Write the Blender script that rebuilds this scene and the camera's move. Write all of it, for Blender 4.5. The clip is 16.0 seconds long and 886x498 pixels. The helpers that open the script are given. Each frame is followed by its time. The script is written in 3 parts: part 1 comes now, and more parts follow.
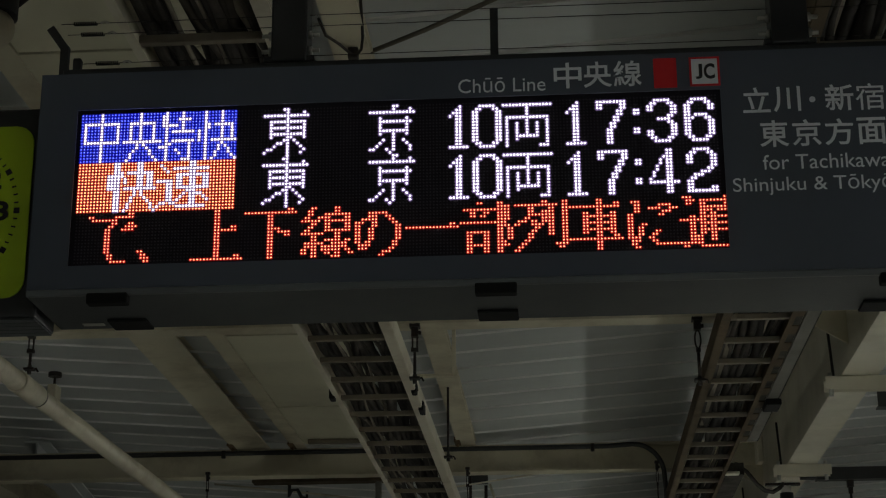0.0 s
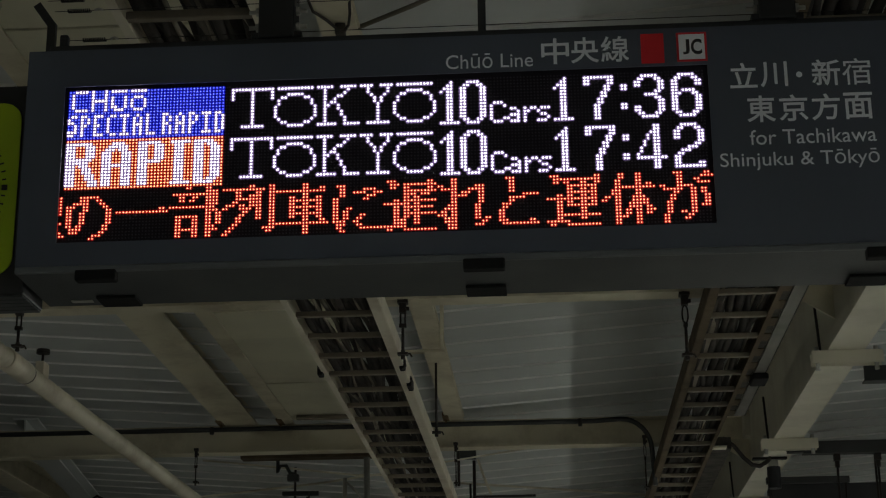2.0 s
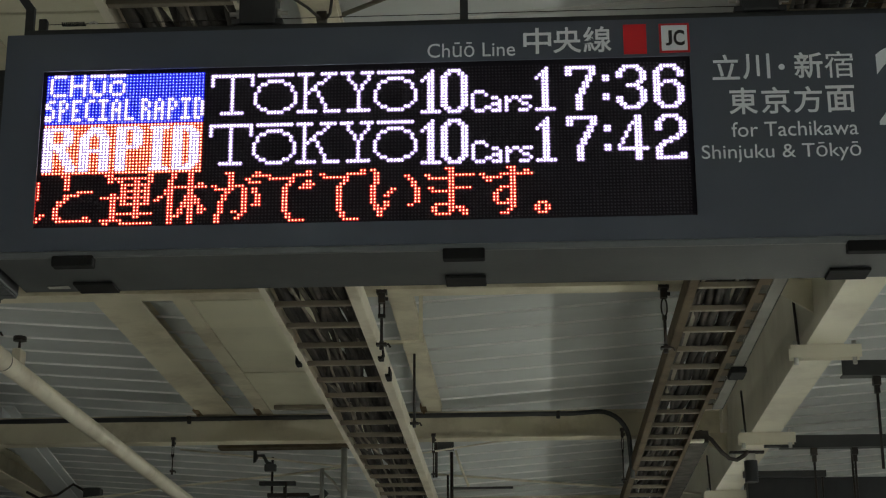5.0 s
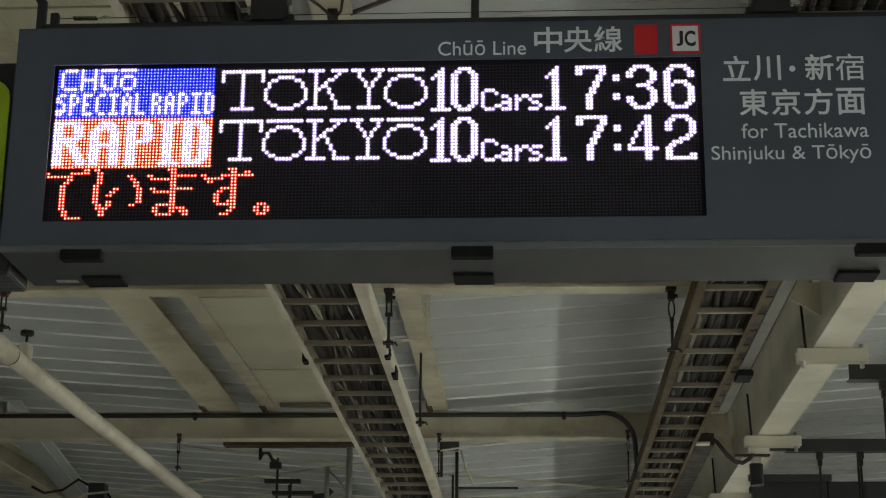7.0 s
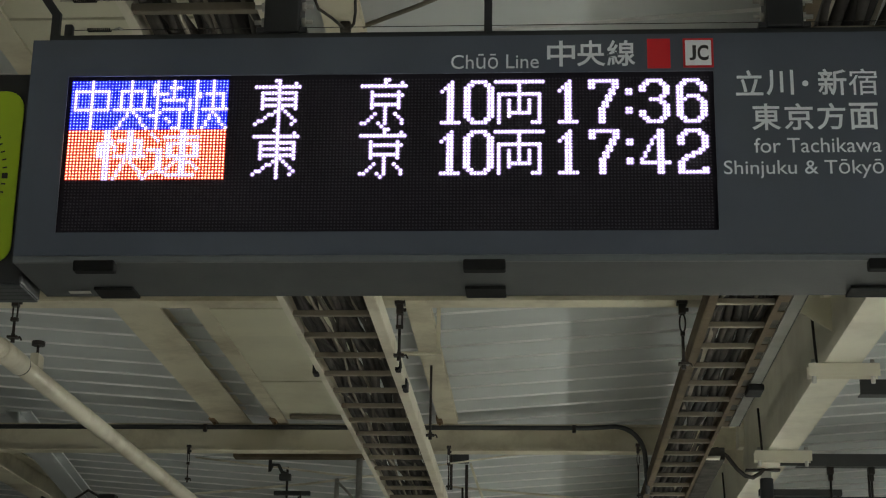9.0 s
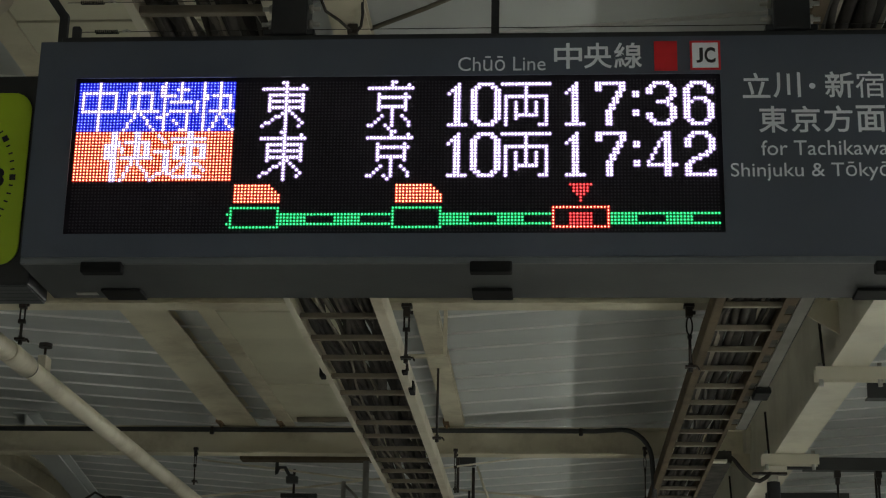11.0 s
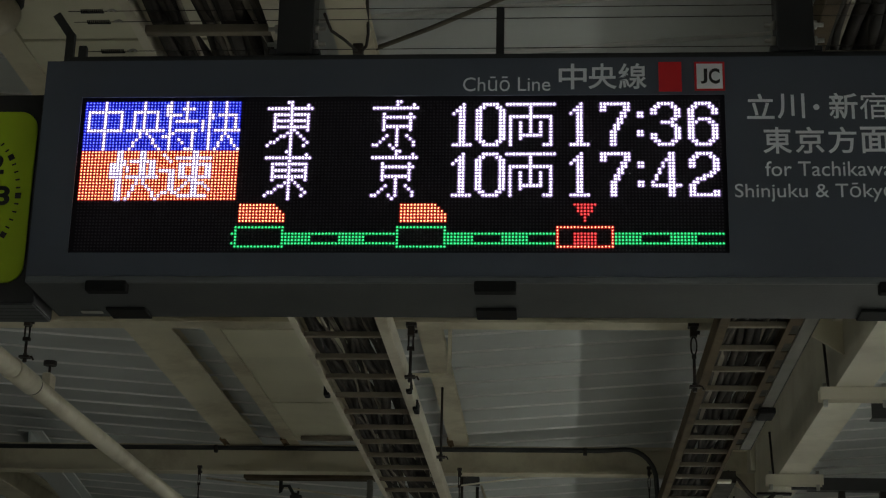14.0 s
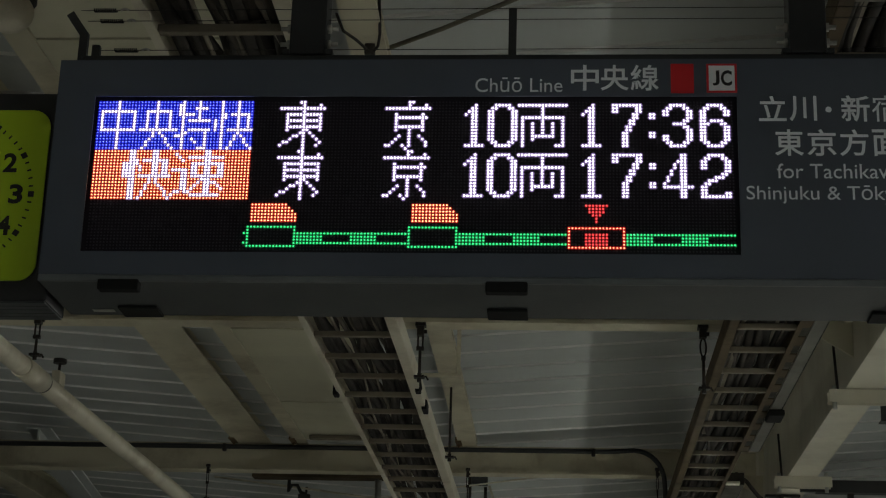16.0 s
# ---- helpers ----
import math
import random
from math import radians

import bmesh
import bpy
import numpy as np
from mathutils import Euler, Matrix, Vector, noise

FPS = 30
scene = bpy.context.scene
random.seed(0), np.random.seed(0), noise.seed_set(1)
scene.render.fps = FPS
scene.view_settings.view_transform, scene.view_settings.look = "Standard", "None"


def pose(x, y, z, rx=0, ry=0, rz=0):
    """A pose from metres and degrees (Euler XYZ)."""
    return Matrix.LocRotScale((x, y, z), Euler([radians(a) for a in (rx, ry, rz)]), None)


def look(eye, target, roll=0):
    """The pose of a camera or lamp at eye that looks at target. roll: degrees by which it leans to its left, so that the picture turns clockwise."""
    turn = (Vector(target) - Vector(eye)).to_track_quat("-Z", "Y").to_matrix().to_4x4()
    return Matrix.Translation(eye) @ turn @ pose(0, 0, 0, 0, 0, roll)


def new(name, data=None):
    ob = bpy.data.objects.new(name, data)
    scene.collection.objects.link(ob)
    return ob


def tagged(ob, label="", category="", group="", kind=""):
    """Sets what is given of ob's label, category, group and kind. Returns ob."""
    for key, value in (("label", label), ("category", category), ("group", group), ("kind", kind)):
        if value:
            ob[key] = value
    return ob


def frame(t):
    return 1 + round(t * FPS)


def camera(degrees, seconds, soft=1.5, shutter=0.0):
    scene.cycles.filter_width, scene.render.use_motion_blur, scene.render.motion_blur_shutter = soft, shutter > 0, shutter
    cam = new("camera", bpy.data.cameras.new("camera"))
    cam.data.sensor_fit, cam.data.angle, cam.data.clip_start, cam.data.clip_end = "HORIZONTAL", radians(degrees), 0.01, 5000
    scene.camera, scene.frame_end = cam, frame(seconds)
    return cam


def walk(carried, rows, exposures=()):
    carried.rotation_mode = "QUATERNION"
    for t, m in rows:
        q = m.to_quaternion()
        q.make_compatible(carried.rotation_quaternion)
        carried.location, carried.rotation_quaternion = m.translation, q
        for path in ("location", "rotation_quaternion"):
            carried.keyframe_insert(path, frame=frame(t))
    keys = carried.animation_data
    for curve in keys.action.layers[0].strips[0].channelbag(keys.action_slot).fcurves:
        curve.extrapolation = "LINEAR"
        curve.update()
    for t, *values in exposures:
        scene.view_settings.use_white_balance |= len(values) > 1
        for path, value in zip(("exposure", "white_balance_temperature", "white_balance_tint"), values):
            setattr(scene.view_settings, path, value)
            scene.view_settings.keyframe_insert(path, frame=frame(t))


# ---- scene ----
cam = camera(29.2, 16.0, soft=1.15)
PATH = [
    (0, (0.288, -2.824, 1.678), (0.152, -0.931, 2.307), -0.3),
    (0.5, (0.289, -2.831, 1.676), (0.145, -0.941, 2.315), -0.1),
    (1, (0.29, -2.827, 1.677), (0.145, -0.937, 2.315), -0.3),
    (1.5, (0.292, -2.817, 1.682), (0.156, -0.92, 2.302), -0.6),
    (2, (0.287, -2.83, 1.676), (0.165, -0.927, 2.278), -0.6),
    (2.5, (0.292, -2.821, 1.678), (0.188, -0.914, 2.271), -0.2),
    (3, (0.291, -2.814, 1.677), (0.197, -0.905, 2.265), -0.3),
    (3.5, (0.288, -2.812, 1.675), (0.196, -0.903, 2.262), -0.2),
    (4, (0.286, -2.813, 1.677), (0.192, -0.904, 2.267), -0.4),
    (6.5, (0.286, -2.817, 1.673), (0.179, -0.91, 2.266), 0.3),
    (7, (0.284, -2.815, 1.672), (0.177, -0.908, 2.265), 0.5),
    (7.5, (0.283, -2.816, 1.672), (0.174, -0.91, 2.27), 0.7),
    (8, (0.282, -2.82, 1.671), (0.17, -0.916, 2.273), 0.9),
    (8.5, (0.282, -2.818, 1.671), (0.166, -0.915, 2.274), 1.2),
    (9, (0.281, -2.817, 1.672), (0.162, -0.915, 2.279), 0.9),
    (11.5, (0.282, -2.819, 1.669), (0.15, -0.919, 2.281), 1.2),
    (12, (0.282, -2.821, 1.669), (0.149, -0.923, 2.284), 1.4),
    (12.5, (0.28, -2.82, 1.671), (0.147, -0.923, 2.292), 1.3),
    (13, (0.281, -2.826, 1.669), (0.148, -0.931, 2.293), 1.7),
    (13.5, (0.284, -2.823, 1.671), (0.151, -0.928, 2.298), 1.2),
    (14, (0.283, -2.823, 1.67), (0.15, -0.93, 2.301), 1.3),
    (14.5, (0.28, -2.826, 1.67), (0.148, -0.933, 2.303), 1.6),
    (15, (0.277, -2.826, 1.67), (0.143, -0.934, 2.303), 1.7),
    (15.5, (0.278, -2.826, 1.669), (0.142, -0.934, 2.302), 1.9),
    (16, (0.278, -2.828, 1.669), (0.135, -0.935, 2.3), 1.7),
]
STOPS = [(0.0, -0.35), (0.5, -0.45), (1.0, -0.6), (1.5, -0.6), (2.0, -0.3), (2.5, 0.0), (3.5, 0.5), (6.5, 1.0), (9.0, 1.17), (11.5, 0.42), (12.5, 0.2), (16.0, -0.02)]
walk(cam, [(t, look(eye, target, roll)) for t, eye, target, roll in PATH], STOPS)

# ---- world, lights, exposure ----
world = bpy.data.worlds.new("night_sky")
scene.world = world
world.use_nodes = True
world.node_tree.nodes["Background"].inputs[0].default_value = (0.020, 0.024, 0.034, 1)
world.node_tree.nodes["Background"].inputs[1].default_value = 0.6


# ---- materials ----
def mat(name, color, rough=0.5, metal=0.0, var=0.15, scale=6.0, fine=90.0, bump=0.15, dirt=None, dirt_amt=0.35, dirt_scale=2.2,
        stretch=(1, 1, 1), emit=None, strength=0.0, island=0.0, spec=0.5):
    m = bpy.data.materials.new(name)
    m.use_nodes = True
    nt = m.node_tree
    nodes, link = nt.nodes, nt.links.new
    b = nodes["Principled BSDF"]
    b.inputs["Roughness"].default_value = rough
    b.inputs["Metallic"].default_value = metal
    b.inputs["Specular IOR Level"].default_value = spec
    if emit:
        b.inputs["Base Color"].default_value = (*color, 1)
        b.inputs["Emission Color"].default_value = (*emit, 1)
        b.inputs["Emission Strength"].default_value = strength
        return m
    tc = nodes.new("ShaderNodeTexCoord")
    mp = nodes.new("ShaderNodeMapping")
    mp.inputs["Scale"].default_value = stretch
    geo = nodes.new("ShaderNodeNewGeometry")
    link(geo.outputs["Position"], mp.inputs["Vector"])
    n1 = nodes.new("ShaderNodeTexNoise")
    n1.inputs["Scale"].default_value = scale
    n1.inputs["Detail"].default_value = 6
    link(mp.outputs[0], n1.inputs["Vector"])
    n2 = nodes.new("ShaderNodeTexNoise")
    n2.inputs["Scale"].default_value = fine
    n2.inputs["Detail"].default_value = 3
    link(mp.outputs[0], n2.inputs["Vector"])
    r1 = nodes.new("ShaderNodeValToRGB")
    r1.color_ramp.elements[0].position, r1.color_ramp.elements[1].position = 0.3, 0.7
    r1.color_ramp.elements[0].color = (*[c * (1 - var) for c in color], 1)
    r1.color_ramp.elements[1].color = (*[min(1, c * (1 + var)) for c in color], 1)
    link(n1.outputs["Fac"], r1.inputs["Fac"])
    out = r1.outputs["Color"]
    if dirt:
        n3 = nodes.new("ShaderNodeTexNoise")
        n3.inputs["Scale"].default_value = dirt_scale
        n3.inputs["Detail"].default_value = 9
        n3.inputs["Roughness"].default_value = 0.65
        link(mp.outputs[0], n3.inputs["Vector"])
        r3 = nodes.new("ShaderNodeValToRGB")
        r3.color_ramp.elements[0].position, r3.color_ramp.elements[1].position = 0.48, 0.72
        r3.color_ramp.elements[0].color = (0, 0, 0, 1)
        r3.color_ramp.elements[1].color = (dirt_amt, dirt_amt, dirt_amt, 1)
        link(n3.outputs["Fac"], r3.inputs["Fac"])
        mx = nodes.new("ShaderNodeMixRGB")
        mx.inputs["Color2"].default_value = (*dirt, 1)
        link(r3.outputs["Color"], mx.inputs["Fac"])
        link(out, mx.inputs["Color1"])
        out = mx.outputs["Color"]
    if island:
        hs = nodes.new("ShaderNodeHueSaturation")
        mr = nodes.new("ShaderNodeMapRange")
        mr.inputs["To Min"].default_value, mr.inputs["To Max"].default_value = 1 - island, 1 + island
        oi = nodes.new("ShaderNodeObjectInfo")
        ad = nodes.new("ShaderNodeMath")
        ad.operation = "ADD"
        fr = nodes.new("ShaderNodeMath")
        fr.operation = "FRACT"
        link(geo.outputs["Random Per Island"], ad.inputs[0])
        link(oi.outputs["Random"], ad.inputs[1])
        link(ad.outputs[0], fr.inputs[0])
        link(fr.outputs[0], mr.inputs["Value"])
        link(mr.outputs[0], hs.inputs["Value"])
        link(out, hs.inputs["Color"])
        out = hs.outputs["Color"]
    link(out, b.inputs["Base Color"])
    rr = nodes.new("ShaderNodeMapRange")
    rr.inputs["To Min"].default_value, rr.inputs["To Max"].default_value = max(0.05, rough - 0.12), min(1, rough + 0.12)
    link(n1.outputs["Fac"], rr.inputs["Value"])
    link(rr.outputs[0], b.inputs["Roughness"])
    bp = nodes.new("ShaderNodeBump")
    bp.inputs["Strength"].default_value = bump
    bp.inputs["Distance"].default_value = 0.004
    link(n2.outputs["Fac"], bp.inputs["Height"])
    link(bp.outputs[0], b.inputs["Normal"])
    return m


CREAM = mat("cream_painted_steel", (0.62, 0.57, 0.43), 0.5, 0, 0.08, 3, 60, 0.12, (0.17, 0.11, 0.05), 0.6, 2.6)
CREAM_PIPE = mat("cream_painted_pipe", (0.66, 0.61, 0.49), 0.38, 0, 0.07, 4, 70, 0.08, (0.25, 0.18, 0.10), 0.6, 3.5)
BOARD = mat("cream_soffit_board", (0.60, 0.57, 0.43), 0.6, 0, 0.06, 3, 50, 0.1, (0.28, 0.23, 0.13), 0.35, 1.8, island=0.05)
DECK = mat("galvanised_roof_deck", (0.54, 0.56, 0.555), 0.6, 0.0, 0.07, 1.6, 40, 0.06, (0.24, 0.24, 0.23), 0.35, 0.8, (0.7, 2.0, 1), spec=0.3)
# deck grey lightened for the rib flanks: caught light put into the colour
RIB = mat("deck_rib_painted_sheen", (0.80, 0.80, 0.78), 0.4, 0.0, 0.06, 2.2, 60, 0.05, (0.5, 0.5, 0.48), 0.3, 3.0, (1, 1, 1))
GIRDER = mat("offwhite_girder_paint", (0.66, 0.62, 0.50), 0.5, 0, 0.07, 3, 55, 0.1, (0.25, 0.19, 0.11), 0.4, 2.0)
LADDER = mat("weathered_cable_rack", (0.105, 0.080, 0.050), 0.8, 0.0, 0.2, 8, 120, 0.2, (0.045, 0.030, 0.018), 0.8, 7, spec=0.15)
ZINC = mat("galvanised_fitting", (0.50, 0.49, 0.45), 0.45, 0.5, 0.15, 14, 140, 0.15, (0.2, 0.14, 0.08), 0.4, 12)
CABLE = mat("dark_cable_sheath", (0.038, 0.034, 0.031), 0.75, 0, 0.3, 9, 120, 0.1, (0.12, 0.10, 0.08), 0.5, 5, island=0.5, spec=0.15)
CABLE_PALE = mat("dusty_grey_cable_sheath", (0.18, 0.16, 0.13), 0.75, 0, 0.2, 9, 120, 0.1, (0.09, 0.07, 0.05), 0.6, 5, island=0.5, spec=0.15)
TRAY = mat("grimy_tray_steel", (0.065, 0.060, 0.052), 0.9, 0.0, 0.45, 14, 90, 0.25, (0.020, 0.018, 0.016), 0.9, 6.0, spec=0.1)
STRIP = mat("dull_grey_steel_strip", (0.20, 0.195, 0.175), 0.8, 0.0, 0.15, 5, 90, 0.15, (0.10, 0.085, 0.065), 0.5, 4.0, spec=0.15)
RUNG = mat("dusty_pale_rung", (0.20, 0.172, 0.130), 0.6, 0.0, 0.2, 9, 120, 0.2, (0.12, 0.085, 0.05), 0.6, 9, spec=0.3)
RUST = mat("rust_stained_steel", (0.20, 0.135, 0.075), 0.8, 0.0, 0.35, 12, 120, 0.3, (0.08, 0.045, 0.022), 0.8, 8, spec=0.2)
BLACK = mat("black_painted_steel", (0.018, 0.019, 0.021), 0.45, 0, 0.25, 10, 120, 0.1, (0.05, 0.045, 0.04), 0.3, 6)
ROD = mat("dark_hanger_rod", (0.035, 0.030, 0.027), 0.5, 0.5, 0.3, 20, 150, 0.15, (0.10, 0.06, 0.035), 0.5, 14)
DARKBAR = mat("dark_angle_steel", (0.030, 0.031, 0.031), 0.55, 0, 0.2, 8, 90, 0.15, (0.07, 0.06, 0.05), 0.4, 5)
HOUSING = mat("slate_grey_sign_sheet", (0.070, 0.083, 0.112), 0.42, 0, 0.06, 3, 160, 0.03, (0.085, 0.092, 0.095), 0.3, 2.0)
# sign grey again: underside darkened as shade, sill lightened as an edge highlight
UNDER = mat("slate_grey_shaded_underside", (0.047, 0.052, 0.055), 0.5, 0, 0.08, 4, 120, 0.05, (0.10, 0.10, 0.095), 0.35, 3.0)
SILL = mat("sign_sill_with_highlight", (0.12, 0.13, 0.137), 0.45, 0, 0.08, 4, 120, 0.05, (0.10, 0.10, 0.095), 0.35, 3.0)
LATCH = mat("black_latch_plastic", (0.008, 0.008, 0.008), 0.8, 0, 0.2, 20, 100, 0.1, spec=0.2)
FACE = mat("matt_black_led_face", (0.016, 0.013, 0.019), 0.7, 0, 0.2, 10, 200, 0.1, spec=0.2)
LENS = mat("unlit_led_lens", (0.026, 0.021, 0.034), 0.45, 0, 0.15, 30, 200, 0.0)
VINYL = mat("white_sign_lettering", (0.80, 0.82, 0.86), 0.55, 0, 0.04, 6, 150, 0.02, (0.5, 0.5, 0.5), 0.3, 4)
RED = mat("red_sign_film", (0.60, 0.014, 0.020), 0.45, 0, 0.06, 6, 150, 0.02)
INK = mat("black_sign_lettering", (0.012, 0.012, 0.014), 0.5, 0, 0.1, 10, 150, 0.02)
LIME = mat("lime_clock_dial", (0.46, 0.64, 0.018), 0.4, 0, 0.04, 3, 120, 0.02)
CONCRETE = mat("platform_paving", (0.42, 0.41, 0.385), 0.75, 0, 0.12, 2, 50, 0.3, (0.18, 0.17, 0.16), 0.5, 1.2)
BALLAST = mat("track_ballast", (0.10, 0.085, 0.07), 0.9, 0, 0.4, 18, 60, 0.8, (0.05, 0.04, 0.035), 0.5, 4)
LED = {}
# the dim saturated rims are a painted halo, bloom around each lit dot
for name, core, power, rim, rim_power, core_radius, rim_radius in (
        ("white", (1.0, 0.95, 1.0), 3.6, (0.62, 0.42, 1.0), 0.34, 0.0021, 0.0048),
        ("blue", (0.14, 0.18, 1.0), 3.6, (0.0, 0.0, 1.0), 0.42, 0.0011, 0.0038),
        ("amber", (1.0, 0.38, 0.18), 3.4, (1.0, 0.015, 0.003), 0.34, 0.0016, 0.0037),
        ("red", (1.0, 0.33, 0.18), 3.6, (1.0, 0.004, 0.004), 0.36, 0.0014, 0.0036),
        ("crimson", (1.0, 0.09, 0.09), 1.7, (1.0, 0.0, 0.01), 0.24, 0.0016, 0.0034),
        ("green", (0.06, 1.0, 0.32), 1.25, (0.0, 1.0, 0.2), 0.15, 0.0017, 0.0034)):
    LED[name] = (mat("lit_%s_led" % name, (0.05, 0.05, 0.05), 0.5, emit=core, strength=power),
                 mat("glowing_%s_led_painted_bloom" % name, (0.05, 0.05, 0.05), 0.5, emit=rim, strength=rim_power), core_radius, rim_radius)
LED_WHITE, LED_BLUE, LED_AMBER, LED_RED, LED_CRIMSON, LED_GREEN = [LED[k] for k in ("white", "blue", "amber", "red", "crimson", "green")]
TUBE = mat("lit_fluorescent_tube", (0.9, 0.9, 0.9), 0.5, emit=(0.95, 0.98, 0.88), strength=40.0)


# ---- mesh helpers ----
def part(name, bm, material, parent=None, label=""):
    me = bpy.data.meshes.new(name)
    bm.to_mesh(me)
    bm.free()
    me.materials.append(material)
    ob = new(name, me)
    ob.parent = parent
    if label:
        ob["label"] = label
    return ob


def again(ob, name, parent, m):
    """A further piece on the same mesh."""
    o = new(name, ob.data)
    o.parent = parent
    o.matrix_basis = m
    return o


def thing(name, label, category, at=(0, 0, 0), group="", kind=""):
    e = new(name)
    e.location = at
    e.empty_display_size = 0.05
    return tagged(e, label, category, group, kind)


def box(x0, x1, y0, y1, z0, z1, bevel=0.0, bm=None):
    own = bm is None
    bm = bm or bmesh.new()
    r = bmesh.ops.create_cube(bm, size=1, matrix=Matrix.LocRotScale(((x0 + x1) / 2, (y0 + y1) / 2, (z0 + z1) / 2), None,
                                                                   (abs(x1 - x0), abs(y1 - y0), abs(z1 - z0))))
    if bevel and own:
        bmesh.ops.bevel(bm, geom=bm.edges[:], offset=bevel, segments=2, affect="EDGES", profile=0.5)
    return bm


def tube(points, r, n=10, bm=None, caps=True):
    """A round bar along a line of points."""
    bm = bm or bmesh.new()
    pts = [Vector(p) for p in points]
    rings = []
    side = None
    for i, p in enumerate(pts):
        d = (pts[min(i + 1, len(pts) - 1)] - pts[max(i - 1, 0)]).normalized()
        if side is None or abs(side.dot(d)) > 0.95:
            side = d.orthogonal().normalized()
        u = (side - d * side.dot(d)).normalized()
        side = u
        w = d.cross(u)
        rings.append([bm.verts.new(p + r * (math.cos(a) * u + math.sin(a) * w)) for a in [2 * math.pi * k / n for k in range(n)]])
    for a, b in zip(rings, rings[1:]):
        for k in range(n):
            f = bm.faces.new((a[k], a[(k + 1) % n], b[(k + 1) % n], b[k]))
            f.smooth = True
    if caps:
        bm.faces.new(rings[0][::-1])
        bm.faces.new(rings[-1])
    return bm


def hbeam(a, b, width, height, web, flange, axis="y"):
    """An H section from a to b along an axis, its bottom at z = 0 about its centre line."""
    bm = bmesh.new()
    h = width / 2
    for u0, u1, z0, z1 in ((-h, h, 0, flange), (-h, h, height - flange, height), (-web / 2, web / 2, flange, height - flange)):
        if axis == "y":
            box(u0, u1, a, b, z0, z1, bm=bm)
        else:
            box(a, b, u0, u1, z0, z1, bm=bm)
    return bm


def plate_with_hole(x0, x1, z0, z1, hx0, hx1, hz0, hz1, y0, y1):
    """A sheet with a window through it."""
    bm = bmesh.new()
    for a, b, c, d in ((x0, hx0, z0, z1), (hx1, x1, z0, z1), (hx0, hx1, z0, hz0), (hx0, hx1, hz1, z1)):
        box(a, b, y0, y1, c, d, bm=bm)
    bmesh.ops.remove_doubles(bm, verts=bm.verts[:], dist=1e-5)
    return bm


# ---- setting: platform, tracks, roof ----
floor = part("platform", box(-4.2, 3.8, -14, 30, -0.25, 0, 0.01), CONCRETE)
tagged(floor, "grey paved station platform under the canopy", "platform", kind="structure")
ground = part("ground", box(-300, 300, -300, 300, -1.5, -1.3), BALLAST)
tagged(ground, "dark track ballast beside the platform", "ground", kind="structure")


def deck_height(x):
    return 3.632 + 0.075 * abs(x + 0.55)


def make_deck():
    """Roof sheets with small rolled ribs across the platform, falling to a valley."""
    verts, faces, slot = [], [], []
    prof = [(0.0, 0.0), (0.266, 0.0), (0.2685, -0.004), (0.2700, -0.010), (0.2765, -0.011), (0.281, 0.0)]
    xs = [-5.2, -3.2, -1.6, -0.55, 0.6, 1.6, 3.0, 4.8]
    line = []
    y = -13.889
    while y < 28:
        line += [(y + p, h) for p, h in prof]
        y += 0.285
    for top in (0.0, 0.012):
        for yy, h in line:
            for x in xs:
                verts.append((x, yy, deck_height(x) + h + top))
    n, m = len(xs), len(line)
    for j in range(m - 1):
        for i in range(n - 1):
            a = j * n + i
            faces.append((a, a + n, a + n + 1, a + 1))
            b = a + n * m
            faces.append((b, b + 1, b + n + 1, b + n))
            # slot 1: near rib flanks, with the painted sheen
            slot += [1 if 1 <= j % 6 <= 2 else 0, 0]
    me = bpy.data.meshes.new("roof")
    me.from_pydata(verts, [], faces)
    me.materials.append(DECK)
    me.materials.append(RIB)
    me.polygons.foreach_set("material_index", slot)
    ob = new("roof", me)
    return tagged(ob, "ribbed galvanised steel roof deck, dull and stained", "roof", kind="structure")


make_deck()

# cross beams every three metres
for k, yb in enumerate((-2.55, 0.45, 3.45, 6.45, 9.45, 12.45, 15.45)):
    t = thing("cross_beam", "cream painted steel beam spanning below the roof", "beam", (0, yb, 3.45), "roof cross beams", "structure")
    part("beam_body", hbeam(-4.6, 1.355, 0.10, 0.15, 0.008, 0.010, "x"), CREAM, t)
    if yb < 1 or yb > 9:
        part("beam_body", hbeam(1.502, 4.4, 0.10, 0.15, 0.008, 0.010, "x"), CREAM, t)
    bm = bmesh.new()
    vs = [bm.verts.new(v) for v in ((1.355, -0.05, 0.0), (1.16, -0.05, 0.0), (1.355, -0.05, -0.12))]
    vs2 = [bm.verts.new(v) for v in ((1.355, -0.038, 0.0), (1.16, -0.038, 0.0), (1.355, -0.038, -0.12))]
    bm.faces.new(vs)
    bm.faces.new(vs2[::-1])
    for i in range(3):
        bm.faces.new((vs[i], vs2[i], vs2[(i + 1) % 3], vs[(i + 1) % 3]))
    bmesh.ops.recalc_face_normals(bm, faces=bm.faces[:])
    part("haunch", bm, CREAM, t)

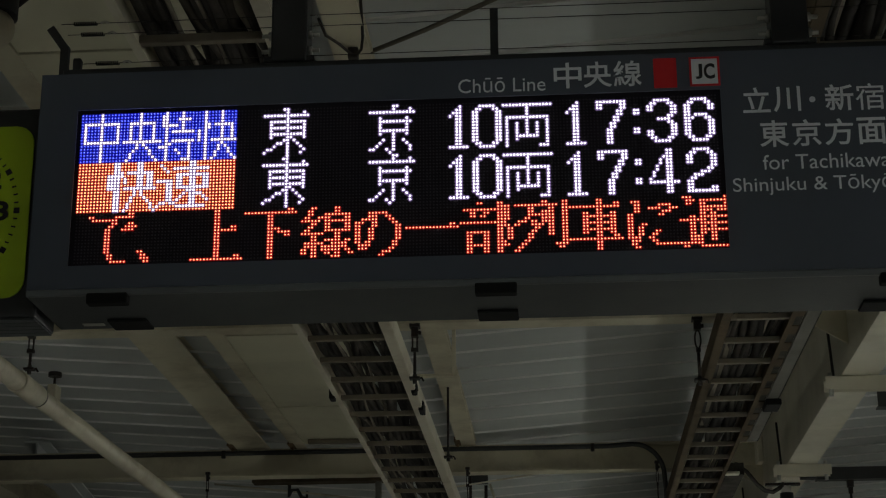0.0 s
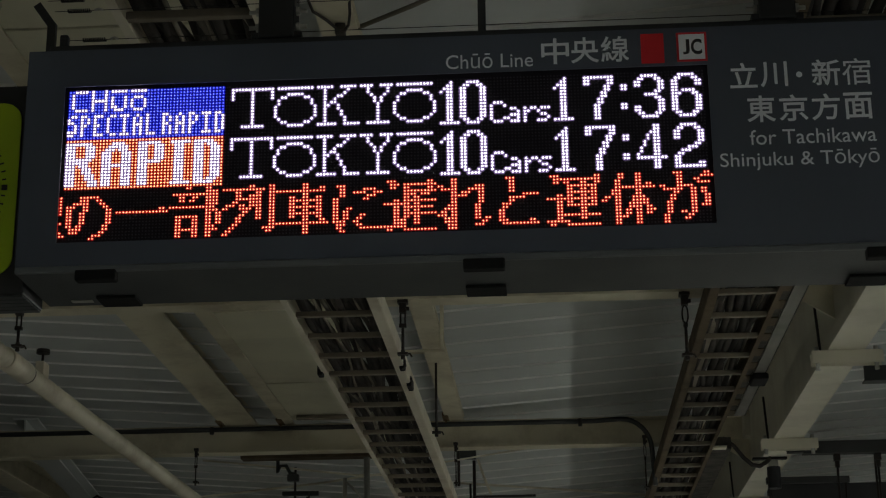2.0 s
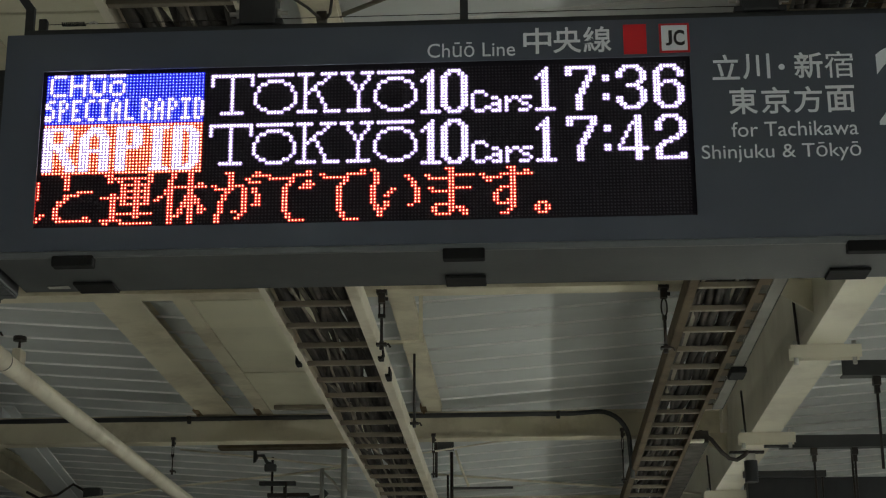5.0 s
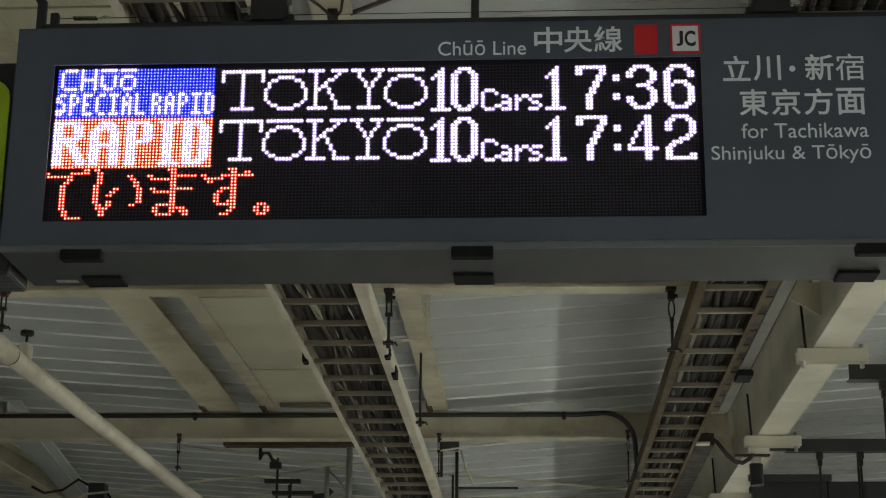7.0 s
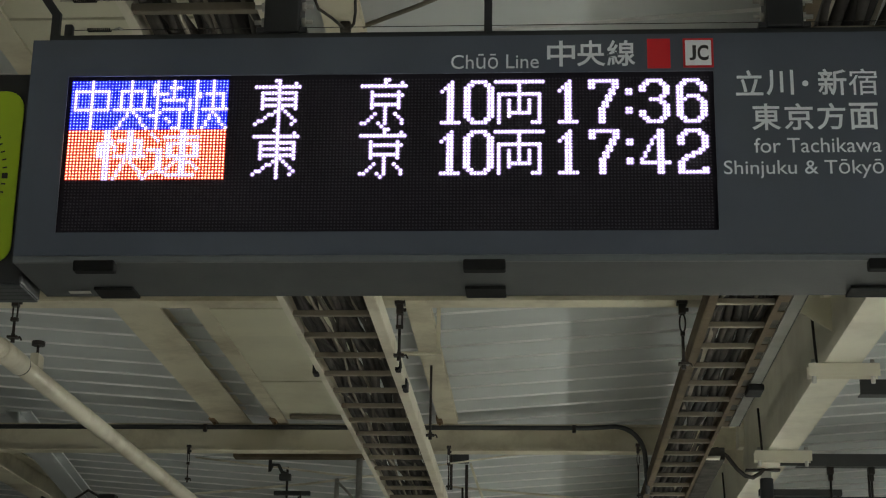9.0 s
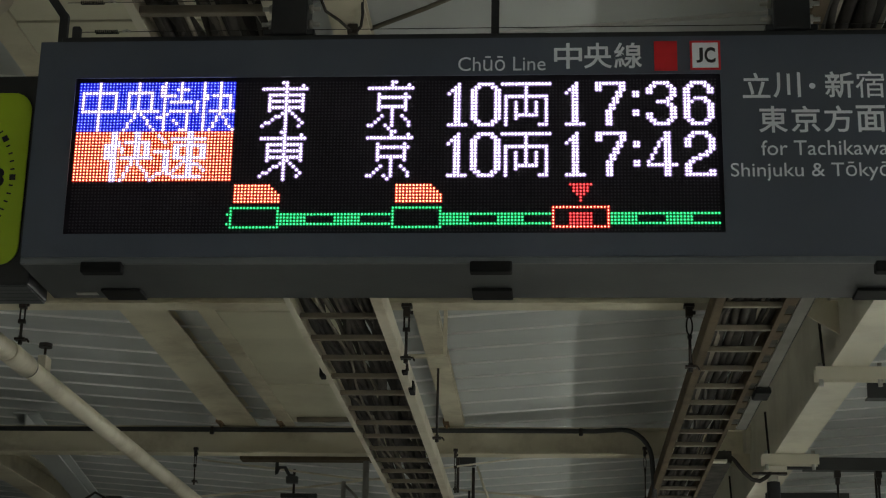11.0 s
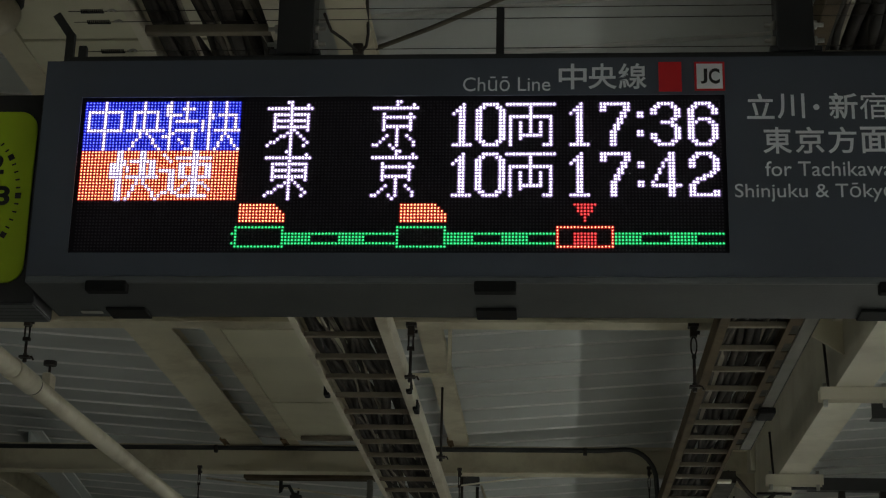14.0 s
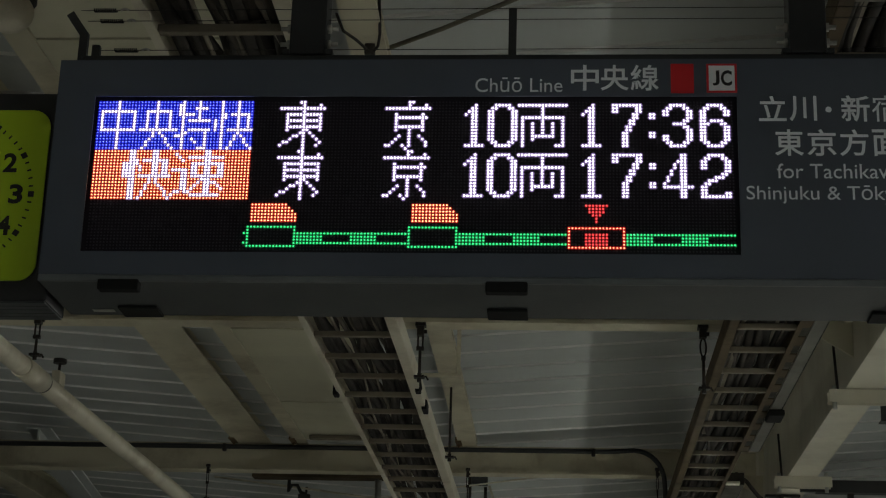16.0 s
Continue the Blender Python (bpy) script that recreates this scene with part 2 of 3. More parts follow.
# purlins on the beams, with rusty cleats where they land
for x0, x1, h in ((-1.550, -1.345, 0.100), (-1.215, -1.140, 0.070), (-0.300, -0.200, 0.042)):
    xc, w = (x0 + x1) / 2, x1 - x0
    t = thing("purlin", "cream painted steel purlin under the roof deck", "purlin", (xc, 0, 3.602), "roof purlins", "structure")
    part("purlin_body", hbeam(-14, 6.48, w, h, 0.008, 0.007), CREAM, t)
    for yb in (0.45, 3.45, 6.45):
        bm = box(-w / 2 - 0.012, -w / 2 + 0.022, yb - 0.19, yb - 0.05, -0.006, -0.0006, 0.002)
        box(-w / 2 - 0.012, -w / 2 - 0.006, yb - 0.17, yb - 0.05, -0.0004, h - 0.02, bm=bm)
        part("cleat", bm, RUST, t)
        part("bolt", tube([(-w / 2 + 0.006, yb - 0.10, -0.022), (-w / 2 + 0.006, yb - 0.10, -0.006)], 0.007, 6), RUST, t)
t = thing("purlin", "cream painted steel purlin near the canopy edge", "purlin", (-3.27, 0, 3.602), "roof purlins", "structure")
part("purlin_body", hbeam(6.52, 28, 0.17, 0.17, 0.010, 0.010), CREAM, t)
t = thing("roof_brace", "dull grey diagonal brace under the roof deck", "brace", (-2.70, 6.5, 3.604), kind="structure")
brace = part("brace_body", hbeam(0, 3.6, 0.14, 0.09, 0.010, 0.010), DECK, t)
brace.matrix_basis = pose(0, 0, 0, 0, 0, 7.3)

# long box girder
gird = thing("girder", "off-white painted box girder running along the platform", "girder", (1.424, 0, 3.26), kind="structure")
part("girder_body", box(-0.068, 0.068, -14, 28, 0.010, 0.51, 0.004), GIRDER, gird)
part("bottom_flange", box(-0.072, 0.072, -14, 28, 0.0, 0.0098, 0.002), GIRDER, gird)
for yb in (0.45, 3.45, 6.45, 9.45):
    part("stiffener", box(-0.10, -0.070, yb - 0.14, yb + 0.14, 0.20, 0.46, 0.003), GIRDER, gird)
part("ledge", box(-0.13, -0.0705, -14, 28, 0.40, 0.412, 0.002), GIRDER, gird)

# soffit boards beside the rack
sof = thing("soffit", "cream soffit boards with open joints", "soffit", (0, 0, 3.606), kind="structure")
bd = part("board", box(-1.1385, -0.60, 0.003, 0.4465, 0, 0.008, 0.001), BOARD, sof)
bd.location.y = -6.713
for k in range(1, 29):
    y0 = -6.713 + 0.4495 * k
    if y0 < 2.7:
        y0 -= 0.146
    again(bd, "board", sof, pose(0, y0, 0.002 * ((k * 7) % 3)))
part("board", box(-1.1385, -0.60, 2.583, 2.721, 0, 0.008, 0.001), BOARD, sof)
part("end_lip", box(-1.10, -0.63, 6.18, 6.22, -0.022, -0.002, 0.002), RUNG, sof)


# ---- cable racks ----
def cable_run(name, x0, x1, y0, y1, z, count, seed, material, parent, rad=(0.008, 0.017)):
    rng = random.Random(seed)
    for i in range(count):
        xc = rng.uniform(x0, x1)
        ph, amp = rng.uniform(0, 6), rng.uniform(0.006, 0.035)
        r = rng.uniform(*rad)
        zz = z + r + rng.uniform(0, 0.028)
        pts = []
        for s in range(int((y1 - y0) / 0.22) + 1):
            yy = y0 + s * 0.22
            pts.append((min(x1, max(x0, xc + amp * math.sin(yy * 2.1 + ph) + 0.5 * amp * math.sin(yy * 5.3 + 2 * ph))), yy,
                        zz + 0.006 * math.sin(yy * 10.5 + ph)))
        part(name, tube(pts, r, 6), material, parent)


def cable_rack(x0, x1, xa, xb, yrung, pitch, seed, ncab, pale):
    t = thing("cable_rack", "weathered steel ladder rack packed with dark cables", "cable rack", (0, 0, 3.257), "cable racks")
    for u0, u1, lip in ((x0, xa, 1), (xb, x1, -1)):
        bm = bmesh.new()
        box(u0, u1, -12, 24, 0, 0.004, bm=bm)
        uu = u0 if lip > 0 else u1
        box(uu - 0.0018, uu + 0.0018, -12, 24, 0.0042, 0.07, bm=bm)
        box(u0, u1, -12, 24, 0.0702, 0.074, bm=bm)
        part("side_rail", bm, LADDER if x0 > 0 else CREAM_PIPE, t)
    rung = part("rung", box(xa - 0.004, xb + 0.004, -0.011, 0.011, 0.006, 0.026, 0.003), RUNG, t)
    rung.location.y = yrung
    for k in list(range(-22, 0)) + list(range(1, 50)):
        again(rung, "rung", t, pose(0, yrung + pitch * k - (0.047 if k < -4 else 0.0), 0))
    cable_run("cable", xa + 0.012, xb - 0.012, -12, 24, 0.028, ncab, seed, CABLE, t)
    cable_run("cable", xa + 0.012, xb - 0.012, -12, 24, 0.034, pale, seed + 1, CABLE_PALE, t, (0.005, 0.011))
    return t


rack_a = cable_rack(-0.626, -0.293, -0.604, -0.330, 2.945, 0.3015, 3, 24, 7)
for xk, yk, w in ((-0.296, 4.03, 0.05), (-0.298, 3.70, 0.025), (-0.633, 3.77, 0.03)):
    part("rail_clip", box(xk - 0.010, xk + 0.012, yk - w, yk + w, -0.012, 0.030, 0.004), LATCH, rack_a)
part("clip_wire", tube([(-0.268, 3.44, -0.015), (-0.272, 3.56, -0.030), (-0.290, 3.66, -0.016), (-0.298, 3.70, -0.008)], 0.0035, 6), CABLE, rack_a)
rack_b = cable_rack(0.832, 1.078, 0.862, 1.060, 2.80, 0.302, 9, 13, 6)
part("pale_duct", box(0.884, 0.904, -12, 4.6, 0.034, 0.050, 0.004), CABLE_PALE, rack_b, "pale flat duct among the cables")
tray = thing("cable_tray", "narrow grimy cable tray beside the rack", "cable tray", (1.12, 0, 3.28))
part("tray_body", box(-0.034, -0.004, -12, 4.90, 0, 0.05, 0.003), TRAY, tray)
part("tray_body", box(-0.034, 0.058, 5.66, 14, -0.012, 0.05, 0.003), TRAY, tray)
part("end_lip", box(-0.054, 0.030, 5.60, 5.655, -0.016, -0.004, 0.002), GIRDER, tray, "pale lip closing the tray")
slat = part("tray_slat", box(-0.0335, -0.0045, 0.02, 0.13, -0.0045, -0.0005, 0.001), LADDER, tray)
slat.location.y = -0.30
for k in range(1, 23):
    again(slat, "tray_slat", tray, pose(0, -0.30 + 0.23 * k, 0))
part("edge_strip", box(-0.003, 0.042, -12, 4.88, -0.006, 0.004, 0.001), STRIP, tray)
part("edge_lip", box(0.043, 0.047, -12, 4.88, -0.006, 0.05, 0.001), TRAY, tray)
part("clip", box(-0.010, 0.055, 4.02, 4.16, -0.034, -0.007, 0.006), LATCH, tray)

# ---- hanger rods with turnbuckles and beam clamps ----
def hanger(x, y, z0, z1, label="dark steel hanger rod with turnbuckle and beam clamp", clamp=True, foot=True, r=0.006, loop=False, head=False):
    t = thing("hanger_rod", label, "hanger rod", (x, y, z0), "hanger rods")
    L = z1 - z0
    part("rod", tube([(0, 0, 0), (0, 0, L - (0.118 if loop else 0.098) if clamp else L)], r, 8), ROD, t)
    if clamp:
        bm = bmesh.new()
        box(-0.020, 0.020, -0.02, 0.02, L - 0.010, L + 0.004, bm=bm)
        box(-0.013, 0.013, -0.014, 0.014, L - 0.046, L - 0.010, bm=bm)
        box(0.013, 0.024, -0.006, 0.006, L - 0.036, L - 0.024, bm=bm)
        part("beam_clamp", bm, ROD, t)
        if loop:
            pts = [(0.011 * math.sin(a) * (1.0 if abs(math.cos(a)) < 0.9 else 0.8), 0, L - 0.082 + 0.036 * math.cos(a)) for a in [2 * math.pi * k / 16 for k in range(17)]]
            bm = tube(pts, 0.0032, 6, caps=False)
            tube([(0, 0, L - 0.132), (0, 0, L - 0.116)], 0.009, 6, bm)
        else:
            bm = tube([(-0.009, 0, L - 0.092), (-0.009, 0, L - 0.046)], 0.004, 6)
            tube([(0.009, 0, L - 0.092), (0.009, 0, L - 0.046)], 0.004, 6, bm)
            box(-0.014, 0.014, -0.008, 0.008, L - 0.104, L - 0.090, bm=bm)
        part("turnbuckle", bm, ROD, t)
    if head:
        bm = box(-0.015, 0.015, -0.015, 0.015, L - 0.030, L + 0.004)
        box(-0.010, 0.010, -0.010, 0.010, L - 0.062, L - 0.031, bm=bm)
        part("head_block", bm, ROD, t)
    if foot:
        bm = box(-0.020, 0.020, -0.016, 0.016, -0.003, 0.006)
        tube([(0, 0, -0.018), (0, 0, 0.016)], 0.009, 6, bm)
        tube([(0.012, 0, 0.0), (0.026, 0, 0.004), (0.034, 0, -0.010)], 0.004, 6, bm)
        part("nut", bm, ROD, t)
    return t


hanger(-0.270, 3.42, 3.238, 3.448)
hanger(0.800, 3.42, 3.206, 3.448, loop=True)
hanger(-1.752, 3.385, 3.300, 3.470)
hanger(-0.258, 5.05, 3.262, 3.600, "thin dark hanger rod beside the cable rack", clamp=False)
hanger(0.786, 6.385, 3.205, 3.486, loop=True).scale = (0.6, 0.6, 1.0)
hanger(-1.685, 6.385, 3.285, 3.470).scale = (0.6, 0.6, 1.0)
hanger(-0.245, 6.385, 3.25, 3.470).scale = (0.6, 0.6, 1.0)
brk = thing("rack_bracket", "cream steel strap bracket tying rack to purlin", "bracket", (-0.24, 4.05, 3.40))
part("strap", box(-0.08, 0.09, -0.015, 0.015, 0, 0.012, 0.002), CREAM, brk)
part("upright", box(0.07, 0.086, -0.012, 0.012, 0.012, 0.21, 0.002), CREAM, brk)

# ---- drain pipe ----
pipe = thing("drain_pipe", "cream painted drain pipe with socket joints", "pipe", (-1.806, 0, 3.285))
part("pipe_body", tube([(-0.146, -12, 0.0), (0.124, 24, 0.0)], 0.0395, 20), CREAM_PIPE, pipe)
for yj in (3.62, 8.2, -0.5):
    part("socket", tube([(0.0075 * yj - 0.056, yj - 0.13, 0), (0.0075 * yj - 0.055, yj + 0.13, 0)], 0.045, 20), CREAM_PIPE, pipe)
    part("strap", tube([(0.0075 * yj - 0.055, yj + 0.135, 0), (0.0075 * yj - 0.055, yj + 0.15, 0)], 0.042, 20), ROD, pipe)
valve = thing("pipe_hanger", "dusty round hanger nut on a pipe saddle", "pipe hanger", (-1.826, 3.95, 3.330))
part("saddle", box(-0.018, 0.018, -0.04, 0.04, -0.012, 0.045, 0.004), CREAM_PIPE, valve)
part("stem", tube([(0, 0, 0.04), (0, 0, 0.085)], 0.006, 8), ROD, valve)
part("hand_nut", tube([(0, 0, 0.084), (0, 0, 0.088), (0, 0, 0.098), (0, 0, 0.102)], 0.028, 14), ROD, valve)

# ---- conduit along the far beam ----
cond = thing("conduit", "dark conduit clipped along the cream beam", "conduit", (0, 6.38, 3.575))
pts = [(-4.5, 0, 0), (0.52, 0, 0), (0.66, 0, 0.009)]
for k in range(1, 9):
    a = k / 8 * math.pi / 2
    pts.append((0.66 + 0.165 * math.sin(a), 0, -0.165 + 0.174 * math.cos(a)))
pts.append((0.835, 0, -0.36))
part("conduit_pipe", tube(pts, 0.0135, 10), DARKBAR, cond)
for xk in (-3.2, -1.60, 0.44):
    part("clip", box(xk - 0.011, xk + 0.011, -0.016, 0.012, -0.027, 0.015, 0.005), ROD, cond)


# ---- clamps below the girder and dark cross bars ----
for i, yc in enumerate((0.13, 1.88, 3.63, 5.38, 7.13)):
    t = thing("girder_clamp", "off-white steel channel clamped under the girder", "clamp", (1.426, yc, 3.2065), "girder clamps")
    bm = box(-0.135, 0.135, -0.030, 0.030, 0.046, 0.050)
    box(-0.135, 0.135, -0.030, -0.026, 0.0, 0.046, bm=bm)
    box(-0.135, 0.135, 0.026, 0.030, 0.0, 0.046, bm=bm)
    part("channel", bm, GIRDER, t)
    for xb in (-0.112, 0.112):
        part("bolt", tube([(xb, 0, -0.022), (xb, 0, 0.07)], 0.009, 8), ZINC, t)
        part("nut", tube([(xb, 0, 0.030), (xb, 0, 0.0445)], 0.016, 6), ZINC, t)
    part("tie_rod", tube([(-0.098, 0, 0.030), (-0.110, 0, 0.262)], 0.0055, 8), ROD, t)
    b = thing("cross_bar", "dark steel angle bar carried on the girder clamps", "bar", (0, yc + 0.13, 3.163 if i == 2 else 3.205), "dark cross bars")
    bm = box(1.505, 4.4, -0.03, -0.025, 0.0, 0.060)
    box(1.505, 4.4, -0.0248, 0.03, 0.0, 0.005, bm=bm)
    part("angle", bm, DARKBAR, b)
    for xr in ((2.5,), (2.5,), (1.64, 2.9), (1.669, 1.866, 2.6), (1.8, 2.1))[i]:
        hanger(xr, yc + 0.13, 2.80, 3.158 if i == 2 else 3.200, "dark hanger rod below a cross bar", foot=False, clamp=False, r=0.006, head=True)


# ---- the departure board ----
P = 0.006
ZL = 2.75
X0, X1, ZB, ZT = -0.652, 1.75, 2.545, 2.971
WX0, WX1, WZ0, WZ1 = -0.5810, 0.5820, 2.600, 2.8985
board = thing("departure_board", "slate grey hanging departure board with a lit dot-matrix display", "departure board", (0, 0, ZL))


def inboard(bm):
    bmesh.ops.translate(bm, verts=bm.verts[:], vec=(0, 0, -ZL))
    return bm


bm = plate_with_hole(X0, X1, ZB + 0.012, ZT, WX0, WX1, WZ0, WZ1, -0.012, -0.009)
part("front_panel", inboard(bm), HOUSING, board)
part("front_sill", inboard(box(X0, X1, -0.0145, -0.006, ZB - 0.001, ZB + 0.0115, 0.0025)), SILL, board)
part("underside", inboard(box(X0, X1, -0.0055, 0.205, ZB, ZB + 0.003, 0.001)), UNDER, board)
part("top_cover", inboard(box(X0, X1, -0.0088, 0.21, ZT - 0.003, ZT, 0.001)), BLACK, board)
part("top_rail", inboard(box(X0 + 0.012, X1 - 0.03, 0.07, 0.13, ZT + 0.0005, ZT + 0.048, 0.002)), BLACK, board)
part("back_panel", inboard(box(X0, X1, 0.207, 0.210, ZB + 0.004, ZT - 0.004)), HOUSING, board)
part("end_cap", inboard(box(X0, X0 + 0.003, -0.0088, 0.2065, ZB + 0.0035, ZT - 0.0035)), HOUSING, board)
part("end_cap", inboard(box(X1 - 0.003, X1, -0.0088, 0.2065, ZB + 0.0035, ZT - 0.0035)), HOUSING, board)
part("led_face", inboard(box(WX0 - 0.02, WX1 + 0.02, 0.0, 0.004, WZ0 - 0.02, WZ1 + 0.02)), FACE, board)
for xl in (-0.542, 0.141, 0.832, 1.52):
    part("latch", inboard(box(xl, xl + 0.073, -0.021, 0.004, ZB - 0.0175, ZB + 0.002, 0.003)), LATCH, board)
    part("latch", inboard(box(xl - 0.004, xl + 0.070, 0.138, 0.200, ZB - 0.006, ZB - 0.0002, 0.002)), LATCH, board)
part("rating_plate", inboard(box(-0.60, -0.56, 0.165, 0.180, ZB - 0.0015, ZB - 0.0003)), ZINC, board)


def dots(points, height, r, rim, n=6):
    """Small domed lenses at (column, row), each in a shallow round cup. Faces: n for the rim, then 2 n for the dome."""
    verts, faces = [], []
    for c, w in points:
        x, z = (c - 95.5) * P, (23.5 - w) * P
        b = len(verts)
        for rr, yy in ((rim, 0.0), (r, -0.0004), (0.72 * r, -0.75 * height)):
            verts += [(x + rr * math.cos(2 * math.pi * k / n), yy, z + rr * math.sin(2 * math.pi * k / n)) for k in range(n)]
        verts.append((x, -height, z))
        for j in range(2):
            for k in range(n):
                k2 = (k + 1) % n
                faces.append((b + j * n + k, b + j * n + k2, b + (j + 1) * n + k2, b + (j + 1) * n + k))
        for k in range(n):
            faces.append((b + 2 * n + k, b + 2 * n + (k + 1) % n, b + 3 * n))
    return verts, faces


def dot_part(name, points, led, height=0.0020, label=""):
    materials = led[:2]
    v, f = dots(sorted(set(points)), height, led[2], led[3])
    me = bpy.data.meshes.new(name)
    me.from_pydata(v, [], f)
    for m in materials:
        me.materials.append(m)
    me.polygons.foreach_set("material_index", [1 if i % 18 < 6 else 0 for i in range(len(f))])
    ob = new(name, me)
    ob.parent = board
    ob["kind"] = "stuff"
    if label:
        ob["label"] = label
    return ob


dot_part("unlit_lens_grid", [(c, w) for c in range(192) for w in range(48)], (LENS, FACE, 0.0017, 0.0024), 0.0006)

# dot-matrix letter shapes: strokes as four hexadecimal digits x0 y0 x1 y1
GLYPH = {
    "車": "808f 02d2 d1d1 444a c4ca 45c5 47c7 49c9 0cec dbdb", "上": "707e 76c6 c5c5 0fef dede",
    "下": "01e1 d0d0 717f 9696 a7c7 c8c8",
    "線": "4014 1444 6318 1868 484f 2b1e 6b7d b0a2 82e2 828 82e2 8287 e2e7 84e4 87e7 b7bf bfaf 8aaa aa8e eacb bafe",
    "の": "5292 5315 151b 1b2d 2d3d 3d4b 4b5a 5a63 a3c5 c5d7 d7da dabd bd8f", "一": "07e7 d6d6",
    "部": "5050 1292 3334 7364 0696 292f 797f 2979 2d6d b0bf c1d1 d2d3 d4c6 d7d7 e8eb dddd cccc",
    "列": "0191 8080 4144 4407 4484 8386 860f 5657 a1aa b1b1 e0ed cdcd dede", "に": "2131 3134 1519 191c 1c3f 5858 4949 4a3d 7393 a2c2 d3e3 b4c4 a5a5 9a8b 7c7c 8d8d 9eee",
    "遅": "1020 2131 2222 0747 363d 0e1e 1f1f 3e5e 6fef 616b 5c5d 61e1 63e3 d0d3 7484 b4c4 66e6 78d8 6aea 959d",
    "れ": "404f 0202 1333 4575 7493 93b2 c2c7 b8bc bece ddec 380b 1b3f", "と": "4040 5054 5666 7686 95c5 5738 382a 2a2c 2d3d 3ece bdbd",
    "運": "1020 2131 2222 0747 363d 0e1e 1f1f 3e5e 6fef 51e1 5152 e0e2 63d3 65d5 67d7 69d9 6369 d3d9 5cec a1ad",
    "休": "5042 4236 1717 0808 434f 54e4 d3d3 a0af 976d b7da dbeb dcdc", "が": "5050 6064 1414 2555 7494 a5ac 9d9d 8e8e 7c7c 6555 5639 392f b2b2 c3c3 d1d1 e0e0 f1f1 e3e3 d5d6 e7ea dada",
    "で": "1111 2282 91d1 d0d0 8365 656b 6b7e 8fbf c4c4 b5b5 d3d3 d5d5 e4e4", "て": "1111 2282 91d1 d0d0 8365 656b 6b7e 8fbf",
    "い": "0000 1114 0509 0a1c 1c2e 6657 5748 4a3c a2a2 b3b3 c4c5 d6da bbbb", "ま": "6070 707d 0202 1363 82d2 1616 2767 86c6 3b6b 2c2d 3e6e 8cac adbd bebe",
    "す": "8090 909c 0213 2424 3353 62e2 d1d1 6686 5748 494a 5b7b 8a8a 8d8d 6e7e", "、": "0c0c 1d1d 1e2f 2e2e", "。": "1b2b 0c0d 1e2e 3c3d",
    "東": "808f 12e2 d1d1 7070 34d4 36d6 38d8 3439 d4d9 7a1e 99cc dddd cece",
    "京": "8082 12e2 d1d1 9090 4449 c4c9 45d5 48c8 888e 6e6e 7f7f 5b4c 3d2e 1e1e bbcc ddde",
    "両": "01e1 717b 15d5 151e d5de debe 474c a7ab 4bab",
    "中": "03a3 0309 a3a9 09a9 505f", "央": "2393 2329 9399 09b9 5059 591f 59af",
    "特": "202f 1114 1454 0b49 7075 6292 46a6 49a9 999f 9f7f 5c6d", "快": "202f 0609 3435 54a4 a4a9 49b9 7079 7a4f 7abf",
    "快大": "303f 1418 5366 73d3 d3d8 68f8 a0a8 a86f a8ff",
    "速": "1133 0636 363c 3c0e 3c6e 6eee 52f2 a0ad 64e4 6468 e4e8 68e8 a86c a8fc",
    "T": "01c1 0104 c1c4 616d 3d9d", "O": "11b1 4383 2434 94a4 1516 b5b6 070a c7ca 1b1b bbbb 2c3c 9cac 4d8d",
    "K": "212d 0141 0d5d 71b1 a137 569d 8dcd", "Y": "0131 6191 1157 9157 575d 2d8d",
    "c": "1838 4949 090d 1e3e 4d4d", "a": "1a2a 3b3e 1c3c 0d0d 1e2e", "r": "0a0e 1b1b 2a3a", "s": "1a3a 0b0b 1c2c 3d3d 0e2e",
    "R+": "010e 0151 5162 6265 6556 5607 367e", "A+": "0e04 0431 3141 4164 646e 0868", "P+": "010e 0141 4152 5256 5647 4707", "I+": "0131 111e 0e3e",
    "D+": "010e 0131 3153 535c 5c3e 3e0e",
    "C-": "4030 3010 1001 0105 0516 1646 ", "H-": "0006 4046 0343", "U-": "0040 0205 4245 0515 1636 4545", "O-": "0040 1232 0305 4345 1636",
    "S,": "2010 1001 0212 2325 2505 0606 1616", "P,": "0006 0010 2122 1303", "E,": "0020 0006 0313 0626", "C,": "1020 0105 1626", "I,": "0020 1016 0626",
    "A,": "0106 1010 2126 0323", "L,": "0006 0626", "R,": "0006 0010 2122 0313 2426", "D,": "0006 0010 2125 0616",
}

# digits, row by row from the second row down
DIGIT = {
    "1": "...# ..## .### #.## ..## ..## ..## ..## ..## ..## ..## ..## ..## ######",
    "7": "######### ##.....## ##.....## ......## ......## .....## .....## ....## ....## ...## ...## ...## ...## ...##",
    ":": ". . . ## ## . . . . ## ##",
    "3": "..##### .##...## ##.....## ##.....## .......## ......## ...#### ......## .......## .......## ##.....## ##.....## .##...## ..#####",
    "6": "..##### .##...## ##.....## ##.....## ## ##.#### ###...## ##.....## ##.....## ##.....## ##.....## ##.....## .##...## ..#####",
    "4": ".....## .....## ....### ...#.## ...#.## ..#..## ..#..## .#...## .#...## #....## ######### .....## .....## .....##",
    "2": "..##### .##...## ##.....## ##.....## ##.....## .......## ......## ....### ..### .## ## ## ##.....## #########",
    "0": "..##### .##...## ##.....## ##.....## ##.....## ##.....## ##.....## ##.....## ##.....## ##.....## ##.....## ##.....## .##...## ..#####",
    "0-": "..#### .##..## ##....## ##....## ##....## ##....## ##....## ##....## ##....## ##....## ##....## ##....## .##..## ..####",
}


